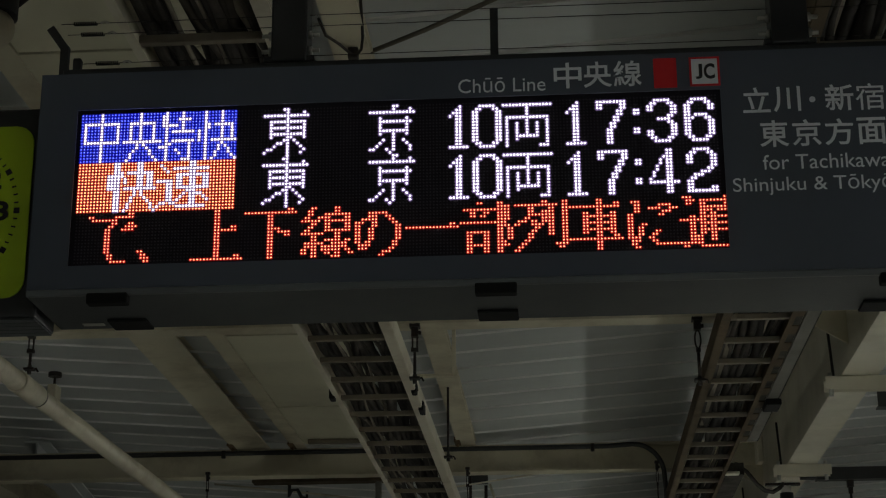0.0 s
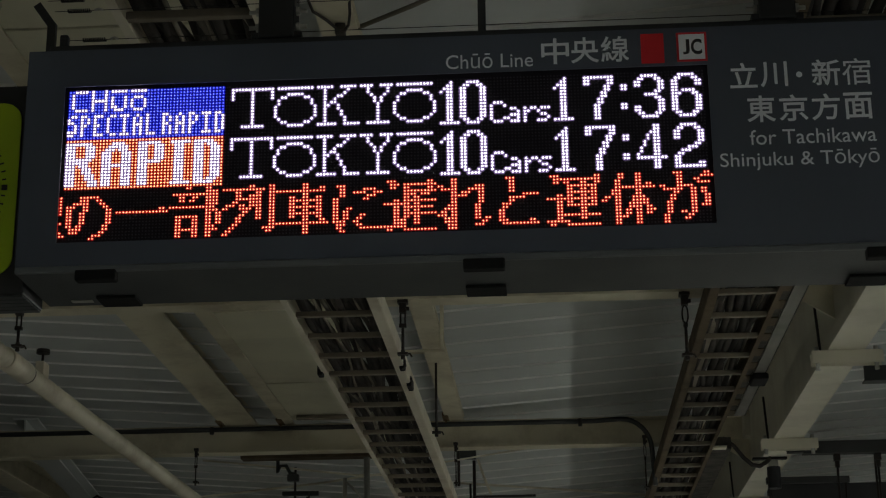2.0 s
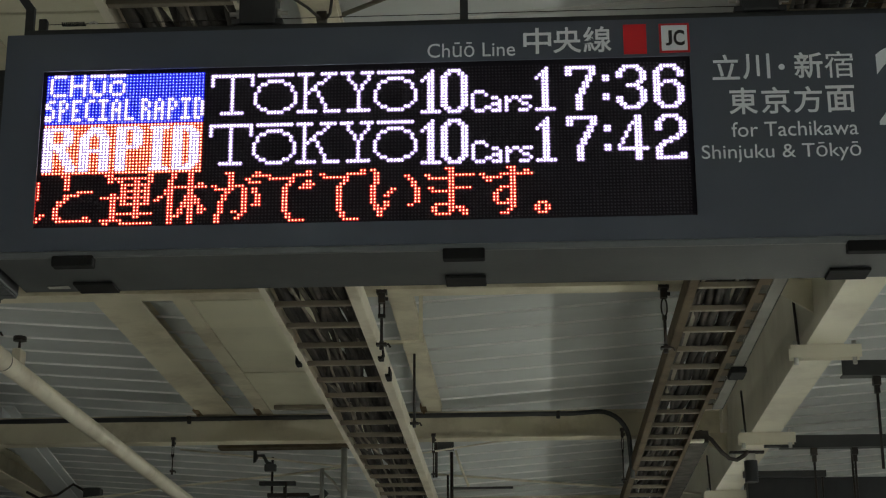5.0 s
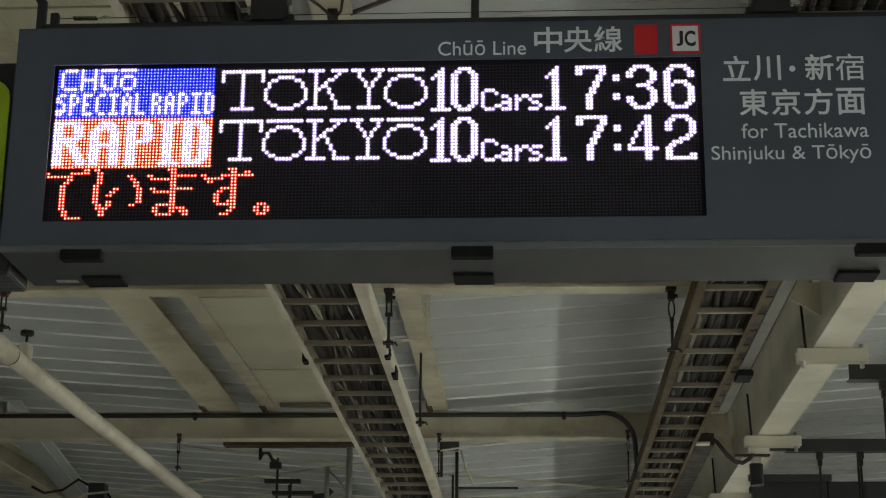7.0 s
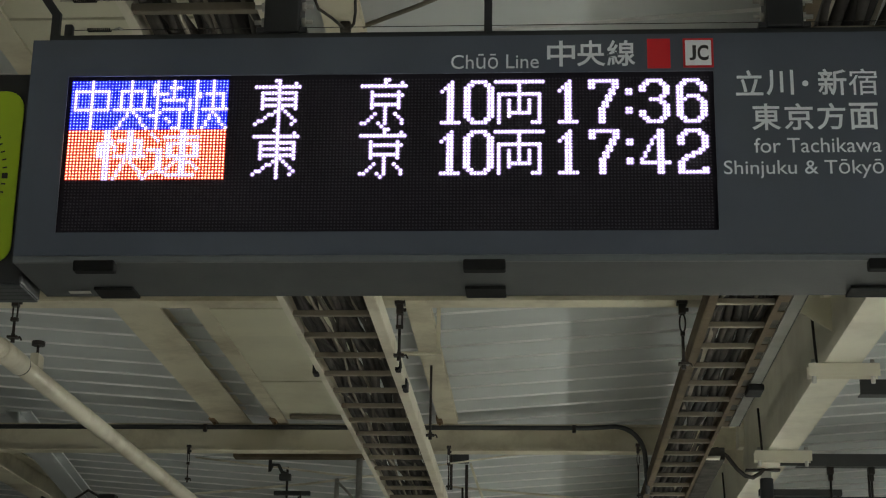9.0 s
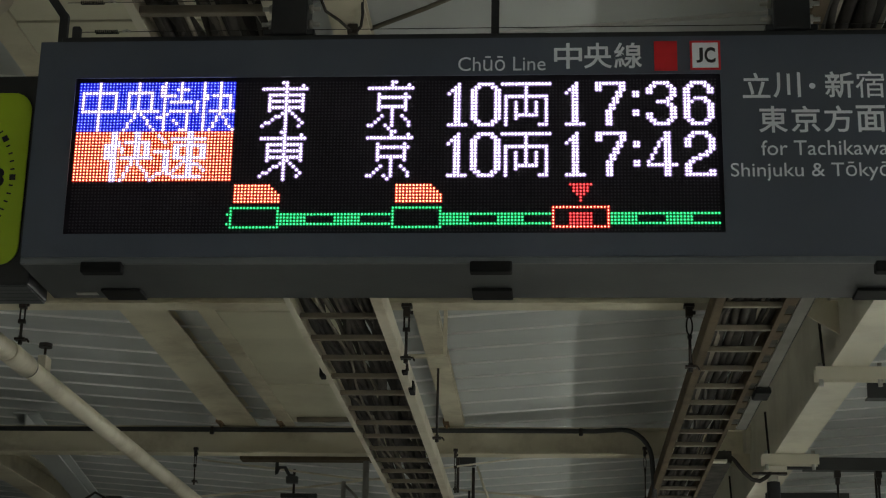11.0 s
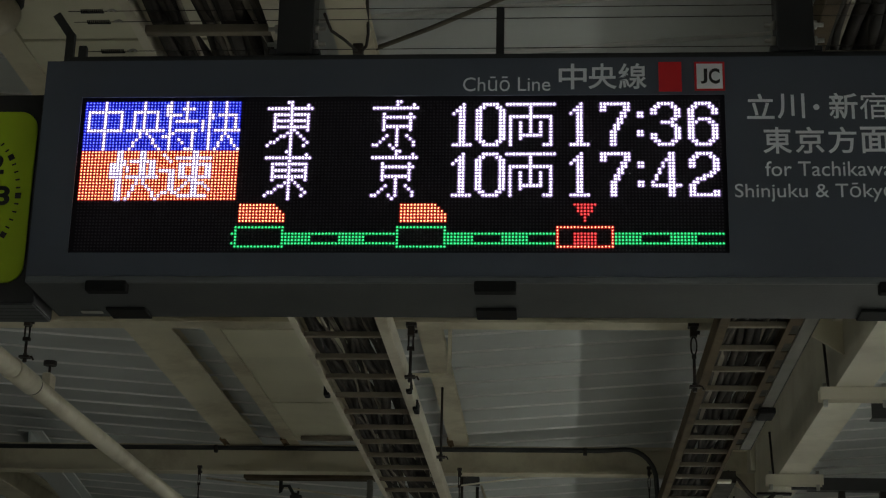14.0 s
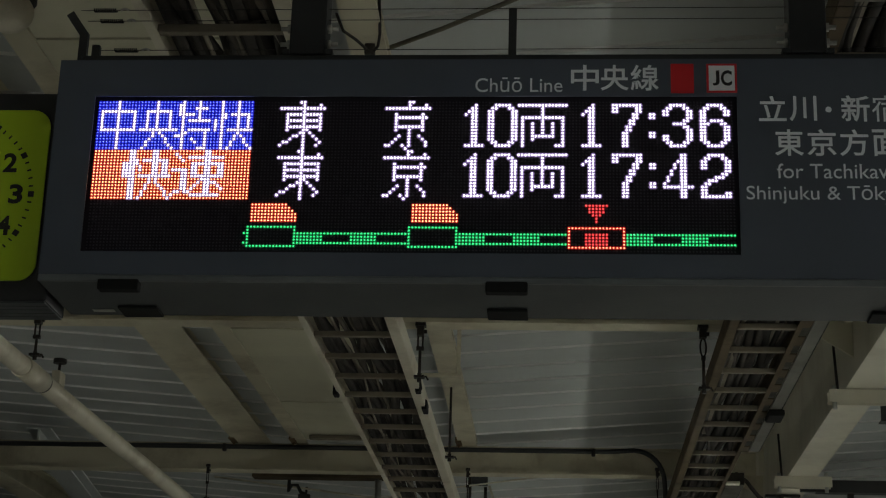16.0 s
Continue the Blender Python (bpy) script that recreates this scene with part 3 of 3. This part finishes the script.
def glyph(ch, col, row, thick=False):
    out = set()
    for s in GLYPH[ch].split():
        if len(s) < 4:
            continue
        x0, y0, x1, y1 = [int(q, 16) for q in s[:4]]
        n = max(abs(x1 - x0), abs(y1 - y0), 1)
        for k in range(n + 1):
            p = (col + int(math.floor(x0 + (x1 - x0) * k / n + 0.5)), row + int(math.floor(y0 + (y1 - y0) * k / n + 0.5)))
            out.add(p)
            if thick and (thick != "upright" or x0 == x1):
                out.add((p[0] + 1, p[1]))
    return out


def digit(ch, col, row):
    return {(col + c, row + 1 + r) for r, line in enumerate(DIGIT[ch].split()) for c, dot in enumerate(line) if dot == "#"}


def text_at(items, row, thick=False):
    out = set()
    for ch, col in items:
        out |= glyph(ch, col, row, thick)
    return out


TIMES = ((("1", 147), ("7", 156), (":", 167), ("3", 171), ("6", 182)), (("1", 147), ("7", 156), (":", 167), ("4", 171), ("2", 182)))
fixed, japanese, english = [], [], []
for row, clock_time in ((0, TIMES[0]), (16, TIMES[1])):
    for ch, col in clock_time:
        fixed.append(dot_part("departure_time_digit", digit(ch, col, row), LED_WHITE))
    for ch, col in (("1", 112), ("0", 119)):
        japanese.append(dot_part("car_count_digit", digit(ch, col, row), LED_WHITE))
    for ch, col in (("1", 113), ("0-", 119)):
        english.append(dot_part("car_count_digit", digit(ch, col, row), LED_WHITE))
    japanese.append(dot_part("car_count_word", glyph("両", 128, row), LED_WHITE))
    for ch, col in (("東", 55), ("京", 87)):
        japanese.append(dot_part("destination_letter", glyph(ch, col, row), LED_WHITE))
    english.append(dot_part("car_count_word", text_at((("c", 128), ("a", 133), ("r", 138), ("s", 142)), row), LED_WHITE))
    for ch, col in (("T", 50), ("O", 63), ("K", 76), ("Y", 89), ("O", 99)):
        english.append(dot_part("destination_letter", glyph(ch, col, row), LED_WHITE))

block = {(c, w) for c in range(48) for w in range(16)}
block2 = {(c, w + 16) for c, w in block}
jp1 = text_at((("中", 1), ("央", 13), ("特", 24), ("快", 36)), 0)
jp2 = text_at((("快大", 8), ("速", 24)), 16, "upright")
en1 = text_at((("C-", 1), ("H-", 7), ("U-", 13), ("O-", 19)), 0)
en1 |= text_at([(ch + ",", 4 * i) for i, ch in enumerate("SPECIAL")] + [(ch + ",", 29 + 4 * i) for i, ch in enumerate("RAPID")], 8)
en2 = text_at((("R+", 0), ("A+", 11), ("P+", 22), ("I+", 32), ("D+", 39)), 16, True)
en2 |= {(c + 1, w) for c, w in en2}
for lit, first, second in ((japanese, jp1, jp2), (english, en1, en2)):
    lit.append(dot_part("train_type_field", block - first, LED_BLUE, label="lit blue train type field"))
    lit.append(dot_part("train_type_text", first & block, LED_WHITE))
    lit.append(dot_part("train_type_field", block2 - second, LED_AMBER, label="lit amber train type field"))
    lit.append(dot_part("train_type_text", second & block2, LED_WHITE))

# line diagram of approaching trains
green, amber, red, orange = set(), set(), set(), set()
for b in (48, 96):
    green |= {(b + i, w) for i in range(15) for w in (40, 46)} | {(b + i, w) for i in (0, 14) for w in range(40, 47)}
    amber |= {(b + 1 + i, 33 + w) for i in range(14) for w in range(6) if i - 10 <= w or i <= 10}
green |= {(47, 42), (47, 45)}
for a, b in ((63, 96), (111, 143), (160, 192)):
    green |= {(c, w) for c in range(a, b) for w in (42, 45)}
for a in (63, 79, 111, 127, 160, 176):
    green |= {(c, w) for c in range(a, a + 8) for w in range(42, 46)}
orange |= {(143 + i, w) for i in range(17) for w in (40, 46)} | {(143 + i, w) for i in (0, 16) for w in range(40, 47)}
red |= {(148 + i, w) for i in range(7) for w in range(42, 46)}
red |= {(148 + i, 33 + w) for w in range(6) for i in range(7) if abs(i - 3) <= 3.4 - w * 0.62}
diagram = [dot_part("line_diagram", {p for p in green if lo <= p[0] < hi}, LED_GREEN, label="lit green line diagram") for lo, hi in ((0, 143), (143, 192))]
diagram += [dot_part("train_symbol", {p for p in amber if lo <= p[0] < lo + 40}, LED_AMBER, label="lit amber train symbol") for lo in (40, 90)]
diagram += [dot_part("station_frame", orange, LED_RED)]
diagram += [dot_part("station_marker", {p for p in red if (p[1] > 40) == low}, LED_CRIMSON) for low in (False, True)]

# scrolling notice, in pieces eight columns wide
MESSAGE = "で、上下線の一部列車に遅れと運休がでています。"
message = []
for i, ch in enumerate(MESSAGE):
    pts = glyph(ch, 0, 32, True)
    for half in (0, 8):
        some = [(c - half, w) for c, w in pts if half <= c < half + 8 or (half and c == 16)]
        if some:
            message.append((16 * i + half, max(c for c, w in some), dot_part("notice_text", some, LED_RED)))


# ---- lettering on the board ----
def lettering(name, body, x0, x1, zbase, height, material, y=-0.0125, parent=board, weight=0.0, align="w", label=""):
    """Flat raised lettering whose ink spans x0..x1 and rises height above zbase."""
    cu = bpy.data.curves.new(name, "FONT")
    cu.body = body
    cu.extrude = 0.0004
    cu.offset = weight
    cu.resolution_u = 4
    tmp = bpy.data.objects.new(name, cu)
    scene.collection.objects.link(tmp)
    me = bpy.data.meshes.new_from_object(tmp.evaluated_get(bpy.context.evaluated_depsgraph_get()))
    bpy.data.objects.remove(tmp)
    co = np.array([v.co[:] for v in me.vertices])
    lo, hi = co.min(0), co.max(0)
    sx, sz = (x1 - x0) / (hi[0] - lo[0]), height / (hi[1] - lo[1])
    for v in me.vertices:
        a, b, c = v.co
        v.co = (x0 + (a - lo[0]) * sx, y - c, zbase + (b - lo[1]) * sz - ZL)
    me.materials.clear()
    me.materials.append(material)
    ob = new(name, me)
    ob.parent = parent
    if label:
        ob["label"] = label
    return ob


lettering("line_name", "Chūō Line", 0.115, 0.272, 2.906, 0.0285, VINYL)
for k, ch in enumerate("中央線"):
    lettering("line_name", ch, 0.287 + 0.0535 * k, 0.337 + 0.0535 * k, 2.909, 0.050, VINYL, weight=0.012)
part("line_colour_block", inboard(box(0.4655, 0.5065, -0.0128, -0.0118, 2.9035, 2.961)), RED, board)
part("line_mark_frame", inboard(box(0.529, 0.583, -0.0128, -0.0118, 2.9045, 2.961)), RED, board)
part("line_mark_field", inboard(box(0.5330, 0.5790, -0.0134, -0.01285, 2.9085, 2.957)), VINYL, board)
lettering("line_mark_letters", "J", 0.5400, 0.5520, 2.9180, 0.0290, INK, -0.0139, weight=0.028)
lettering("line_mark_letters", "C", 0.5545, 0.5740, 2.9175, 0.0300, INK, -0.0139, weight=0.028)
for k, ch in enumerate("立川"):
    lettering("direction_text", ch, 0.620 + 0.0535 * k, 0.668 + 0.0535 * k, 2.850, 0.048, VINYL, weight=0.012)
part("direction_text", tube([(0.742, -0.0128, 2.872 - ZL), (0.742, -0.0119, 2.872 - ZL)], 0.0055, 14), VINYL, board)
for k, ch in enumerate("新宿"):
    lettering("direction_text", ch, 0.764 + 0.0535 * k, 0.814 + 0.0535 * k, 2.849, 0.050, VINYL, weight=0.012 if k == 0 else 0.0)
for k, ch in enumerate("東京方面"):
    lettering("direction_text", ch, 0.646 + 0.0565 * k, 0.696 + 0.0565 * k, 2.784, 0.050, VINYL, weight=0.012)
lettering("direction_text", "for Tachikawa", 0.648, 0.867, 2.7415, 0.0275, VINYL)
lettering("direction_text", "Shinjuku & Tōkyō", 0.594, 0.869, 2.694, 0.0345, VINYL)
lettering("track_number", "2", 0.905, 0.990, 2.758, 0.148, VINYL, weight=0.02)

# ---- board suspension and bird wires ----
for xp in (-0.209, 0.7245):
    t = thing("suspension_post", "black square suspension post of the departure board", "post", (xp, 0.10, ZT + 0.0488), "suspension posts")
    part("post_body", box(-0.034, 0.034, -0.034, 0.034, 0.0, 0.80, 0.004), BLACK, t)
    part("base_flange", box(-0.048, 0.048, -0.03, 0.03, 0.0, 0.012, 0.002), BLACK, t)
    for zz in (0.030, 0.062):
        for s in (-1, 1):
            part("bolt", tube([(s * 0.034, -0.01, zz), (s * 0.055, -0.01, zz)], 0.0045, 8), ZINC, t)
            part("nut", tube([(s * 0.0345, -0.01, zz), (s * 0.042, -0.01, zz)], 0.0085, 6), ZINC, t)
t = thing("wire_post", "thin black post carrying bird wires", "post", (0.177, 0.10, ZT + 0.0488))
part("post_body", box(-0.0075, 0.0075, -0.005, 0.005, 0, 0.108, 0.001), BLACK, t)
t = thing("wire_bracket", "bent black bracket ending the bird wires", "bracket", (-0.648, 0.10, ZT))
bm = box(-0.008, 0.008, -0.006, 0.006, 0.0, 0.108)
part("upright", bm, BLACK, t)
bm = box(-0.008, 0.008, -0.006, 0.006, 0.0, 0.055, 0.001)
arm = part("arm", bm, BLACK, t)
arm.matrix_basis = pose(0, 0, 0.104, 0, -35, 0)
part("foot", box(-0.012, 0.04, -0.02, 0.02, 0.0005, 0.032, 0.002), BLACK, t)
part("gusset", box(0.018, 0.034, -0.008, 0.008, 0.032, 0.082, 0.003), BLACK, t)
for zz, xs in ((3.128, -0.66), (3.105, -0.645), (3.043, -0.612)):
    t = thing("bird_wire", "thin steel bird wire with a coil spring", "wire", (0, 0.10, zz), "bird wires")
    part("strand", tube([(xs, 0, 0), (1.7, 0, 0.002)], 0.0008, 5), ROD, t)
    sp = []
    for k in range(97):
        a = k / 8 * 2 * math.pi
        sp.append((xs + 0.025 + 0.045 * k / 96, 0.0035 * math.cos(a), 0.0035 * math.sin(a)))
    part("spring", tube(sp, 0.0013, 5), LATCH, t)
    part("swivel", tube([(xs + 0.078, 0, 0), (xs + 0.086, 0, 0.003), (xs + 0.094, 0, 0)], 0.0025, 6), ZINC, t)

# ---- clock beside the board ----
clock = thing("platform_clock", "square platform clock with a lime green dial", "clock", (-0.862, 0.075, 2.738))
part("case", box(-0.205, 0.200, 0.0, 0.12, -0.205, 0.205, 0.004), BLACK, clock)


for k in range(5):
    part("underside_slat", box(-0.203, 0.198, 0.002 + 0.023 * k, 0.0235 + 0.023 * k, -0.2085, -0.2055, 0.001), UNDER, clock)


def rounded(x0, x1, z0, z1, r, y0, y1):
    bm = bmesh.new()
    ring = []
    for cx, cz, a0 in ((x1 - r, z1 - r, 0), (x0 + r, z1 - r, 90), (x0 + r, z0 + r, 180), (x1 - r, z0 + r, 270)):
        for k in range(7):
            a = radians(a0 + 15 * k)
            ring.append((cx + r * math.cos(a), cz + r * math.sin(a)))
    f = [bm.verts.new((x, y0, z)) for x, z in ring]
    g = [bm.verts.new((x, y1, z)) for x, z in ring]
    bm.faces.new(f)
    bm.faces.new(g[::-1])
    for i in range(len(ring)):
        j = (i + 1) % len(ring)
        bm.faces.new((f[i], g[i], g[j], f[j]))
    bmesh.ops.recalc_face_normals(bm, faces=bm.faces[:])
    return bm


dial = part("dial", rounded(-0.176, 0.176, -0.168, 0.168, 0.035, -0.004, -0.0003), LIME, clock)
for k in range(60):
    a = radians(6 * k)
    big = k % 5 == 0
    m = pose(0, 0, 0, 0, math.degrees(a), 0)
    bm = box(-0.0055 if big else -0.0014, 0.0055 if big else 0.0014, -0.0048, -0.0042, 0.147 if big else 0.148, 0.158 if big else 0.156)
    bmesh.ops.transform(bm, matrix=m, verts=bm.verts[:])
    part("minute_mark", bm, INK, dial)
for hnum in range(1, 13):
    a = radians(30 * hnum)
    cx, cz = 0.124 * math.sin(a), 0.124 * math.cos(a)
    w = 0.013 if hnum < 10 else 0.021
    lettering("numeral", str(hnum), cx - w, cx + w, cz - 0.019 + ZL, 0.038, INK, -0.0045, dial, 0.03)
for nm, ang, ln, w in (("hour_hand", 168 + 360, 0.085, 0.006), ("minute_hand", 212, 0.135, 0.0045)):
    bm = box(-w, w, -0.0075 if nm == "hour_hand" else -0.0095, -0.0065 if nm == "hour_hand" else -0.0085, -0.02, ln)
    bmesh.ops.transform(bm, matrix=pose(0, 0, 0, 0, ang, 0), verts=bm.verts[:])
    part(nm, bm, INK, dial)

# ---- far clutter below the roof ----
far = thing("hanging_sign", "dark hanging sign box further along the platform", "sign", (2.25, 7.1, 2.75))
part("sign_body", box(-0.72, 0.9, -0.1, 0.1, -0.2, 0.56, 0.006), BLACK, far)
for xh in (0.45, 0.8):
    part("hanger", box(xh - 0.02, xh + 0.02, -0.02, 0.02, 0.56, deck_height(2.25 + xh) - 2.75), BLACK, far)

for pts, r in ((((-2.07, 8, 3.73), (-1.5, 8, 3.665), (-1.079, 8, 3.612), (-0.75, 8, 3.606)), 0.009),
               (((-2.78, 8.05, 3.39), (-2.72, 8.05, 3.425), (-2.37, 8.05, 3.457), (-2.30, 8.05, 3.475), (-2.09, 8.05, 3.499), (-1.313, 8.05, 3.572),
                 (-1.02, 8.05, 3.612), (-0.85, 8.05, 3.63)), 0.010),
               (((-0.43, 8, 3.548), (0.174, 8, 3.497), (0.868, 8, 3.438), (1.30, 8, 3.40)), 0.010),
               (((-0.585, 7.4, 3.561), (-0.43, 7.4, 3.578), (0.11, 7.4, 3.655)), 0.007)):
    t = thing("service_conduit", "pale thin conduit slung below the roof", "conduit", (pts[0][0] + 0.085, pts[0][1], pts[0][2] - 0.02), "slung conduits")
    part("conduit_pipe", tube([Vector(p) - Vector(pts[0]) for p in pts], 0.75 * r, 8), CREAM_PIPE, t)
frame_a = thing("pipe_support", "grey steel pipe support with a dark head bar", "support", (-0.825, 7.2, 3.19))
part("post", tube([(0, 0, -0.7), (0, 0, 0.364)], 0.019, 10), ZINC, frame_a)
part("post", tube([(-0.139, 0.06, -0.7), (-0.139, 0.06, 0.255)], 0.014, 10), ZINC, frame_a)
part("hanger_strap", box(-0.45, -0.42, -0.004, 0.004, 0.3955, 0.51, 0.001), LADDER, frame_a)
part("hanger_strap", box(-0.02, 0.02, -0.004, 0.004, 0.3955, 0.475, 0.001), LADDER, frame_a)
part("head_bar", box(-0.756, 0.03, -0.05, 0.05, 0.365, 0.395, 0.002), LADDER, frame_a)
part("brace", tube([(-0.139, 0.06, 0.24), (-0.06, 0.03, 0.16), (-0.02, 0, 0.10)], 0.008, 8), ZINC, frame_a)
hk = thing("bent_bracket", "dark bent bracket and box under a head bar", "bracket", (-1.31, 7.25, 3.355))
part("strap", tube([(-0.06, 0, 0.20), (-0.06, 0, 0.13), (-0.045, 0, 0.17), (-0.01, 0, 0.17), (0.015, 0, 0.125), (0.05, 0, 0.115)], 0.011, 8), DARKBAR, hk)
part("clamp", box(0.0, 0.07, -0.02, 0.02, 0.075, 0.115, 0.004), DARKBAR, hk)
rg = thing("pipe_rack", "dark hanging pipe rack with uneven bars and rods", "pipe rack", (-1.335, 8.0, 3.385))
part("bar", box(-0.125, 0.11, -0.02, 0.02, 0.082, 0.108, 0.003), DARKBAR, rg)
part("bar", box(-0.07, 0.20, -0.03, 0.03, 0.005, 0.030, 0.003), ROD, rg)
part("rod", tube([(-0.047, 0.025, -0.4), (-0.047, 0.025, 0.27)], 0.008, 8), ROD, rg)
part("rod", tube([(0.03, 0.04, -0.4), (0.03, 0.04, 0.08)], 0.007, 8), ROD, rg)
part("rod", tube([(0.052, -0.035, -0.4), (0.052, -0.035, 0.10)], 0.006, 8), ROD, rg)
part("valve", tube([(0.19, 0.0, -0.01), (0.27, 0.0, 0.0), (0.31, 0.0, 0.04)], 0.022, 8), DARKBAR, rg)
rg = thing("pipe_rack", "dark drop rods with a thin bar and junction box", "pipe rack", (-0.235, 7.5, 3.385))
part("junction_box", box(-0.06, 0.05, -0.04, 0.04, 0.205, 0.255, 0.004), DARKBAR, rg)
part("rod", tube([(-0.055, -0.045, 0.03), (-0.055, -0.045, 0.27)], 0.009, 8), ROD, rg)
part("rod", tube([(0.035, 0.045, -0.5), (0.035, 0.045, 0.20)], 0.010, 8), ROD, rg)
part("rod", tube([(0.01, 0.06, -0.5), (0.01, 0.06, 0.06)], 0.007, 8), ROD, rg)
part("bar", box(0.035, 0.41, 0.03, 0.06, -0.03, -0.018, 0.002), DARKBAR, rg)
part("stay", tube([(0.06, 0, 0.20), (0.10, 0.0, 0.08), (0.14, 0, -0.02)], 0.008, 8), CREAM_PIPE, rg)
db = thing("junction_box", "dark junction box with cable loop under the roof", "junction box", (-2.56, 8.1, 3.34))
part("box_body", box(-0.06, 0.05, -0.05, 0.05, -0.10, 0.14, 0.008), DARKBAR, db)
part("cable", tube([(-0.05, 0, 0.12), (-0.14, 0, 0.17), (-0.24, 0.0, 0.10), (-0.36, 0.0, 0.08), (-0.46, 0.05, 0.13)], 0.009, 8), CABLE, db)
part("cable", tube([(0.04, 0, 0.10), (0.10, 0, 0.02), (0.20, 0.0, -0.06), (0.30, 0.0, -0.05)], 0.008, 8), CABLE, db)

# dark horn speaker and looped cable below the girder
sp = thing("speaker", "small black speaker bracketed under the girder", "speaker", (1.40, 5.86, 3.258))
part("bracket", box(-0.10, 0.075, -0.02, 0.02, -0.012, -0.0005, 0.002), ROD, sp)
part("stem", box(-0.02, 0.03, -0.008, 0.008, -0.05, -0.012, 0.002), ZINC, sp)
part("body", tube([(0.005, 0, -0.16), (0.005, 0, -0.15), (0.005, 0, -0.06), (0.005, 0, -0.05)], 0.034, 14), BLACK, sp)
lc = thing("looped_cable", "thick dark cable looping from the rack to the girder", "cable", (1.10, 5.75, 3.33))
part("sheath", tube([(0, 0, 0), (0.05, 0, 0.01), (0.10, 0, -0.03), (0.15, 0.02, -0.09), (0.19, 0.04, -0.12), (0.23, 0.06, -0.125),
                     (0.27, 0.08, -0.10), (0.29, 0.1, -0.075)], 0.011, 8), CABLE, lc)

# pale dome fixture and loose cables above the board
dome = thing("dome_fixture", "off-white dome fixture on a black plate under the soffit", "dome fixture", (-1.046, 0.75, 3.45))
bm = bmesh.new()
bmesh.ops.create_uvsphere(bm, u_segments=20, v_segments=10, radius=0.062, matrix=Matrix.Diagonal((1, 1, 0.8, 1)))
for f in bm.faces:
    f.smooth = True
part("dome", bm, CREAM_PIPE, dome)
part("plate", tube([(0, 0, 0.03), (0, 0, 0.155)], 0.066, 20), BLACK, dome)
for k, pts in enumerate((((-0.305, 1.06, 3.594), (-0.299, 1.15, 3.590), (-0.270, 1.196, 3.586), (-0.246, 1.244, 3.580), (-0.235, 1.262, 3.578), (-0.216, 1.232, 3.586), (-0.206, 1.178, 3.594),
                          (-0.199, 1.094, 3.612), (-0.197, 1.05, 3.640)),
                         ((-0.260, 1.406, 3.640), (-0.05, 1.254, 3.645), (0.230, 1.048, 3.664), (0.46, 0.88, 3.690)),
                         ((-1.062, 0.90, 3.560), (-1.030, 0.855, 3.550), (-1.000, 0.828, 3.552), (-0.970, 0.805, 3.560), (-0.940, 0.762, 3.580), (-0.925, 0.72, 3.606)))):
    t = thing("loose_cable", "thin pale conduit slung below the roof deck" if k == 1 else "thin dark cable tacked below the roof", "cable", pts[0], "loose cables")
    part("sheath", tube([Vector(p) - Vector(pts[0]) for p in pts], (0.004, 0.0065, 0.007)[k], 8), CABLE_PALE if k == 1 else CABLE, t)
    if k == 0:
        part("clip", box(0.050, 0.078, 0.19, 0.215, -0.022, 0.010, 0.004), CABLE, t)

# ---- platform lights (unseen rows along both edges, the 3.5 one added as fill) ----
for xl in (-3.9, 1.8, 3.5):
    for yl in ((-9, -3, 3) if xl < 0 else (-6, -3, 0, 3, 6, 12) if xl > 3 else (-9, -6, -2.4, 2.4, 6, 9, 13, 18)):
        t = thing("strip_light", "unseen white twin fluorescent strip light under the canopy", "strip light", (xl, yl, 2.30), "strip lights")
        part("casing", box(-0.055, 0.055, -0.62, 0.62, 0.024, 0.06, 0.004), VINYL, t)
        for s in (-0.035, 0.035):
            part("fluorescent_tube", tube([(s, -0.6, 0), (s, 0.6, 0)], 0.015, 8), TUBE, t)
        low = 1 < xl < 2 and yl >= 6
        for yy in (-0.42, 0.48):
            part("hanger", tube([(0.066 if low else 0, yy, 0.024), (0.066 if low else 0, yy, 0.925 if low else deck_height(xl) - 2.30)], 0.006, 6), ROD, t)
            if low:
                part("arm", box(-0.36, 0.086, yy - 0.02, yy + 0.02, 0.925, 0.959, 0.002), DARKBAR, t)


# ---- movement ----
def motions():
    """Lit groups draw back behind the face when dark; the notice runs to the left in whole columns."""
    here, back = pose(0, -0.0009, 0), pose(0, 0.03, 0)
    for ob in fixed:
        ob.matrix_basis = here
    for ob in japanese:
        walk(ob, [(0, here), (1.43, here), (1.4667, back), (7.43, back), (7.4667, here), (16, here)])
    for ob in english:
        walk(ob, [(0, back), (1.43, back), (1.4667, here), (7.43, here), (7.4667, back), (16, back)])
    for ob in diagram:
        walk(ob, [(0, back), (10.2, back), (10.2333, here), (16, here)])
    for start, width, ob in message:
        rows, t = [], 0.0
        while t <= 16.0:
            col = round(3.1 + start - 41.72 * t - 1.6 * min(1.0, max(0.0, (t - 4.0) / 2.4)))
            if col + width < 0:
                rows += [(t, pose(-10.5 * P, -0.0009, 0)), (t + 0.1, pose(-10.5 * P, 0.03, 0))]
                break
            rows.append((t, pose(col * P, -0.0009, 0)))
            t = round(t + 0.1, 3)
        rows.append((16.0, rows[-1][1]))
        walk(ob, rows)


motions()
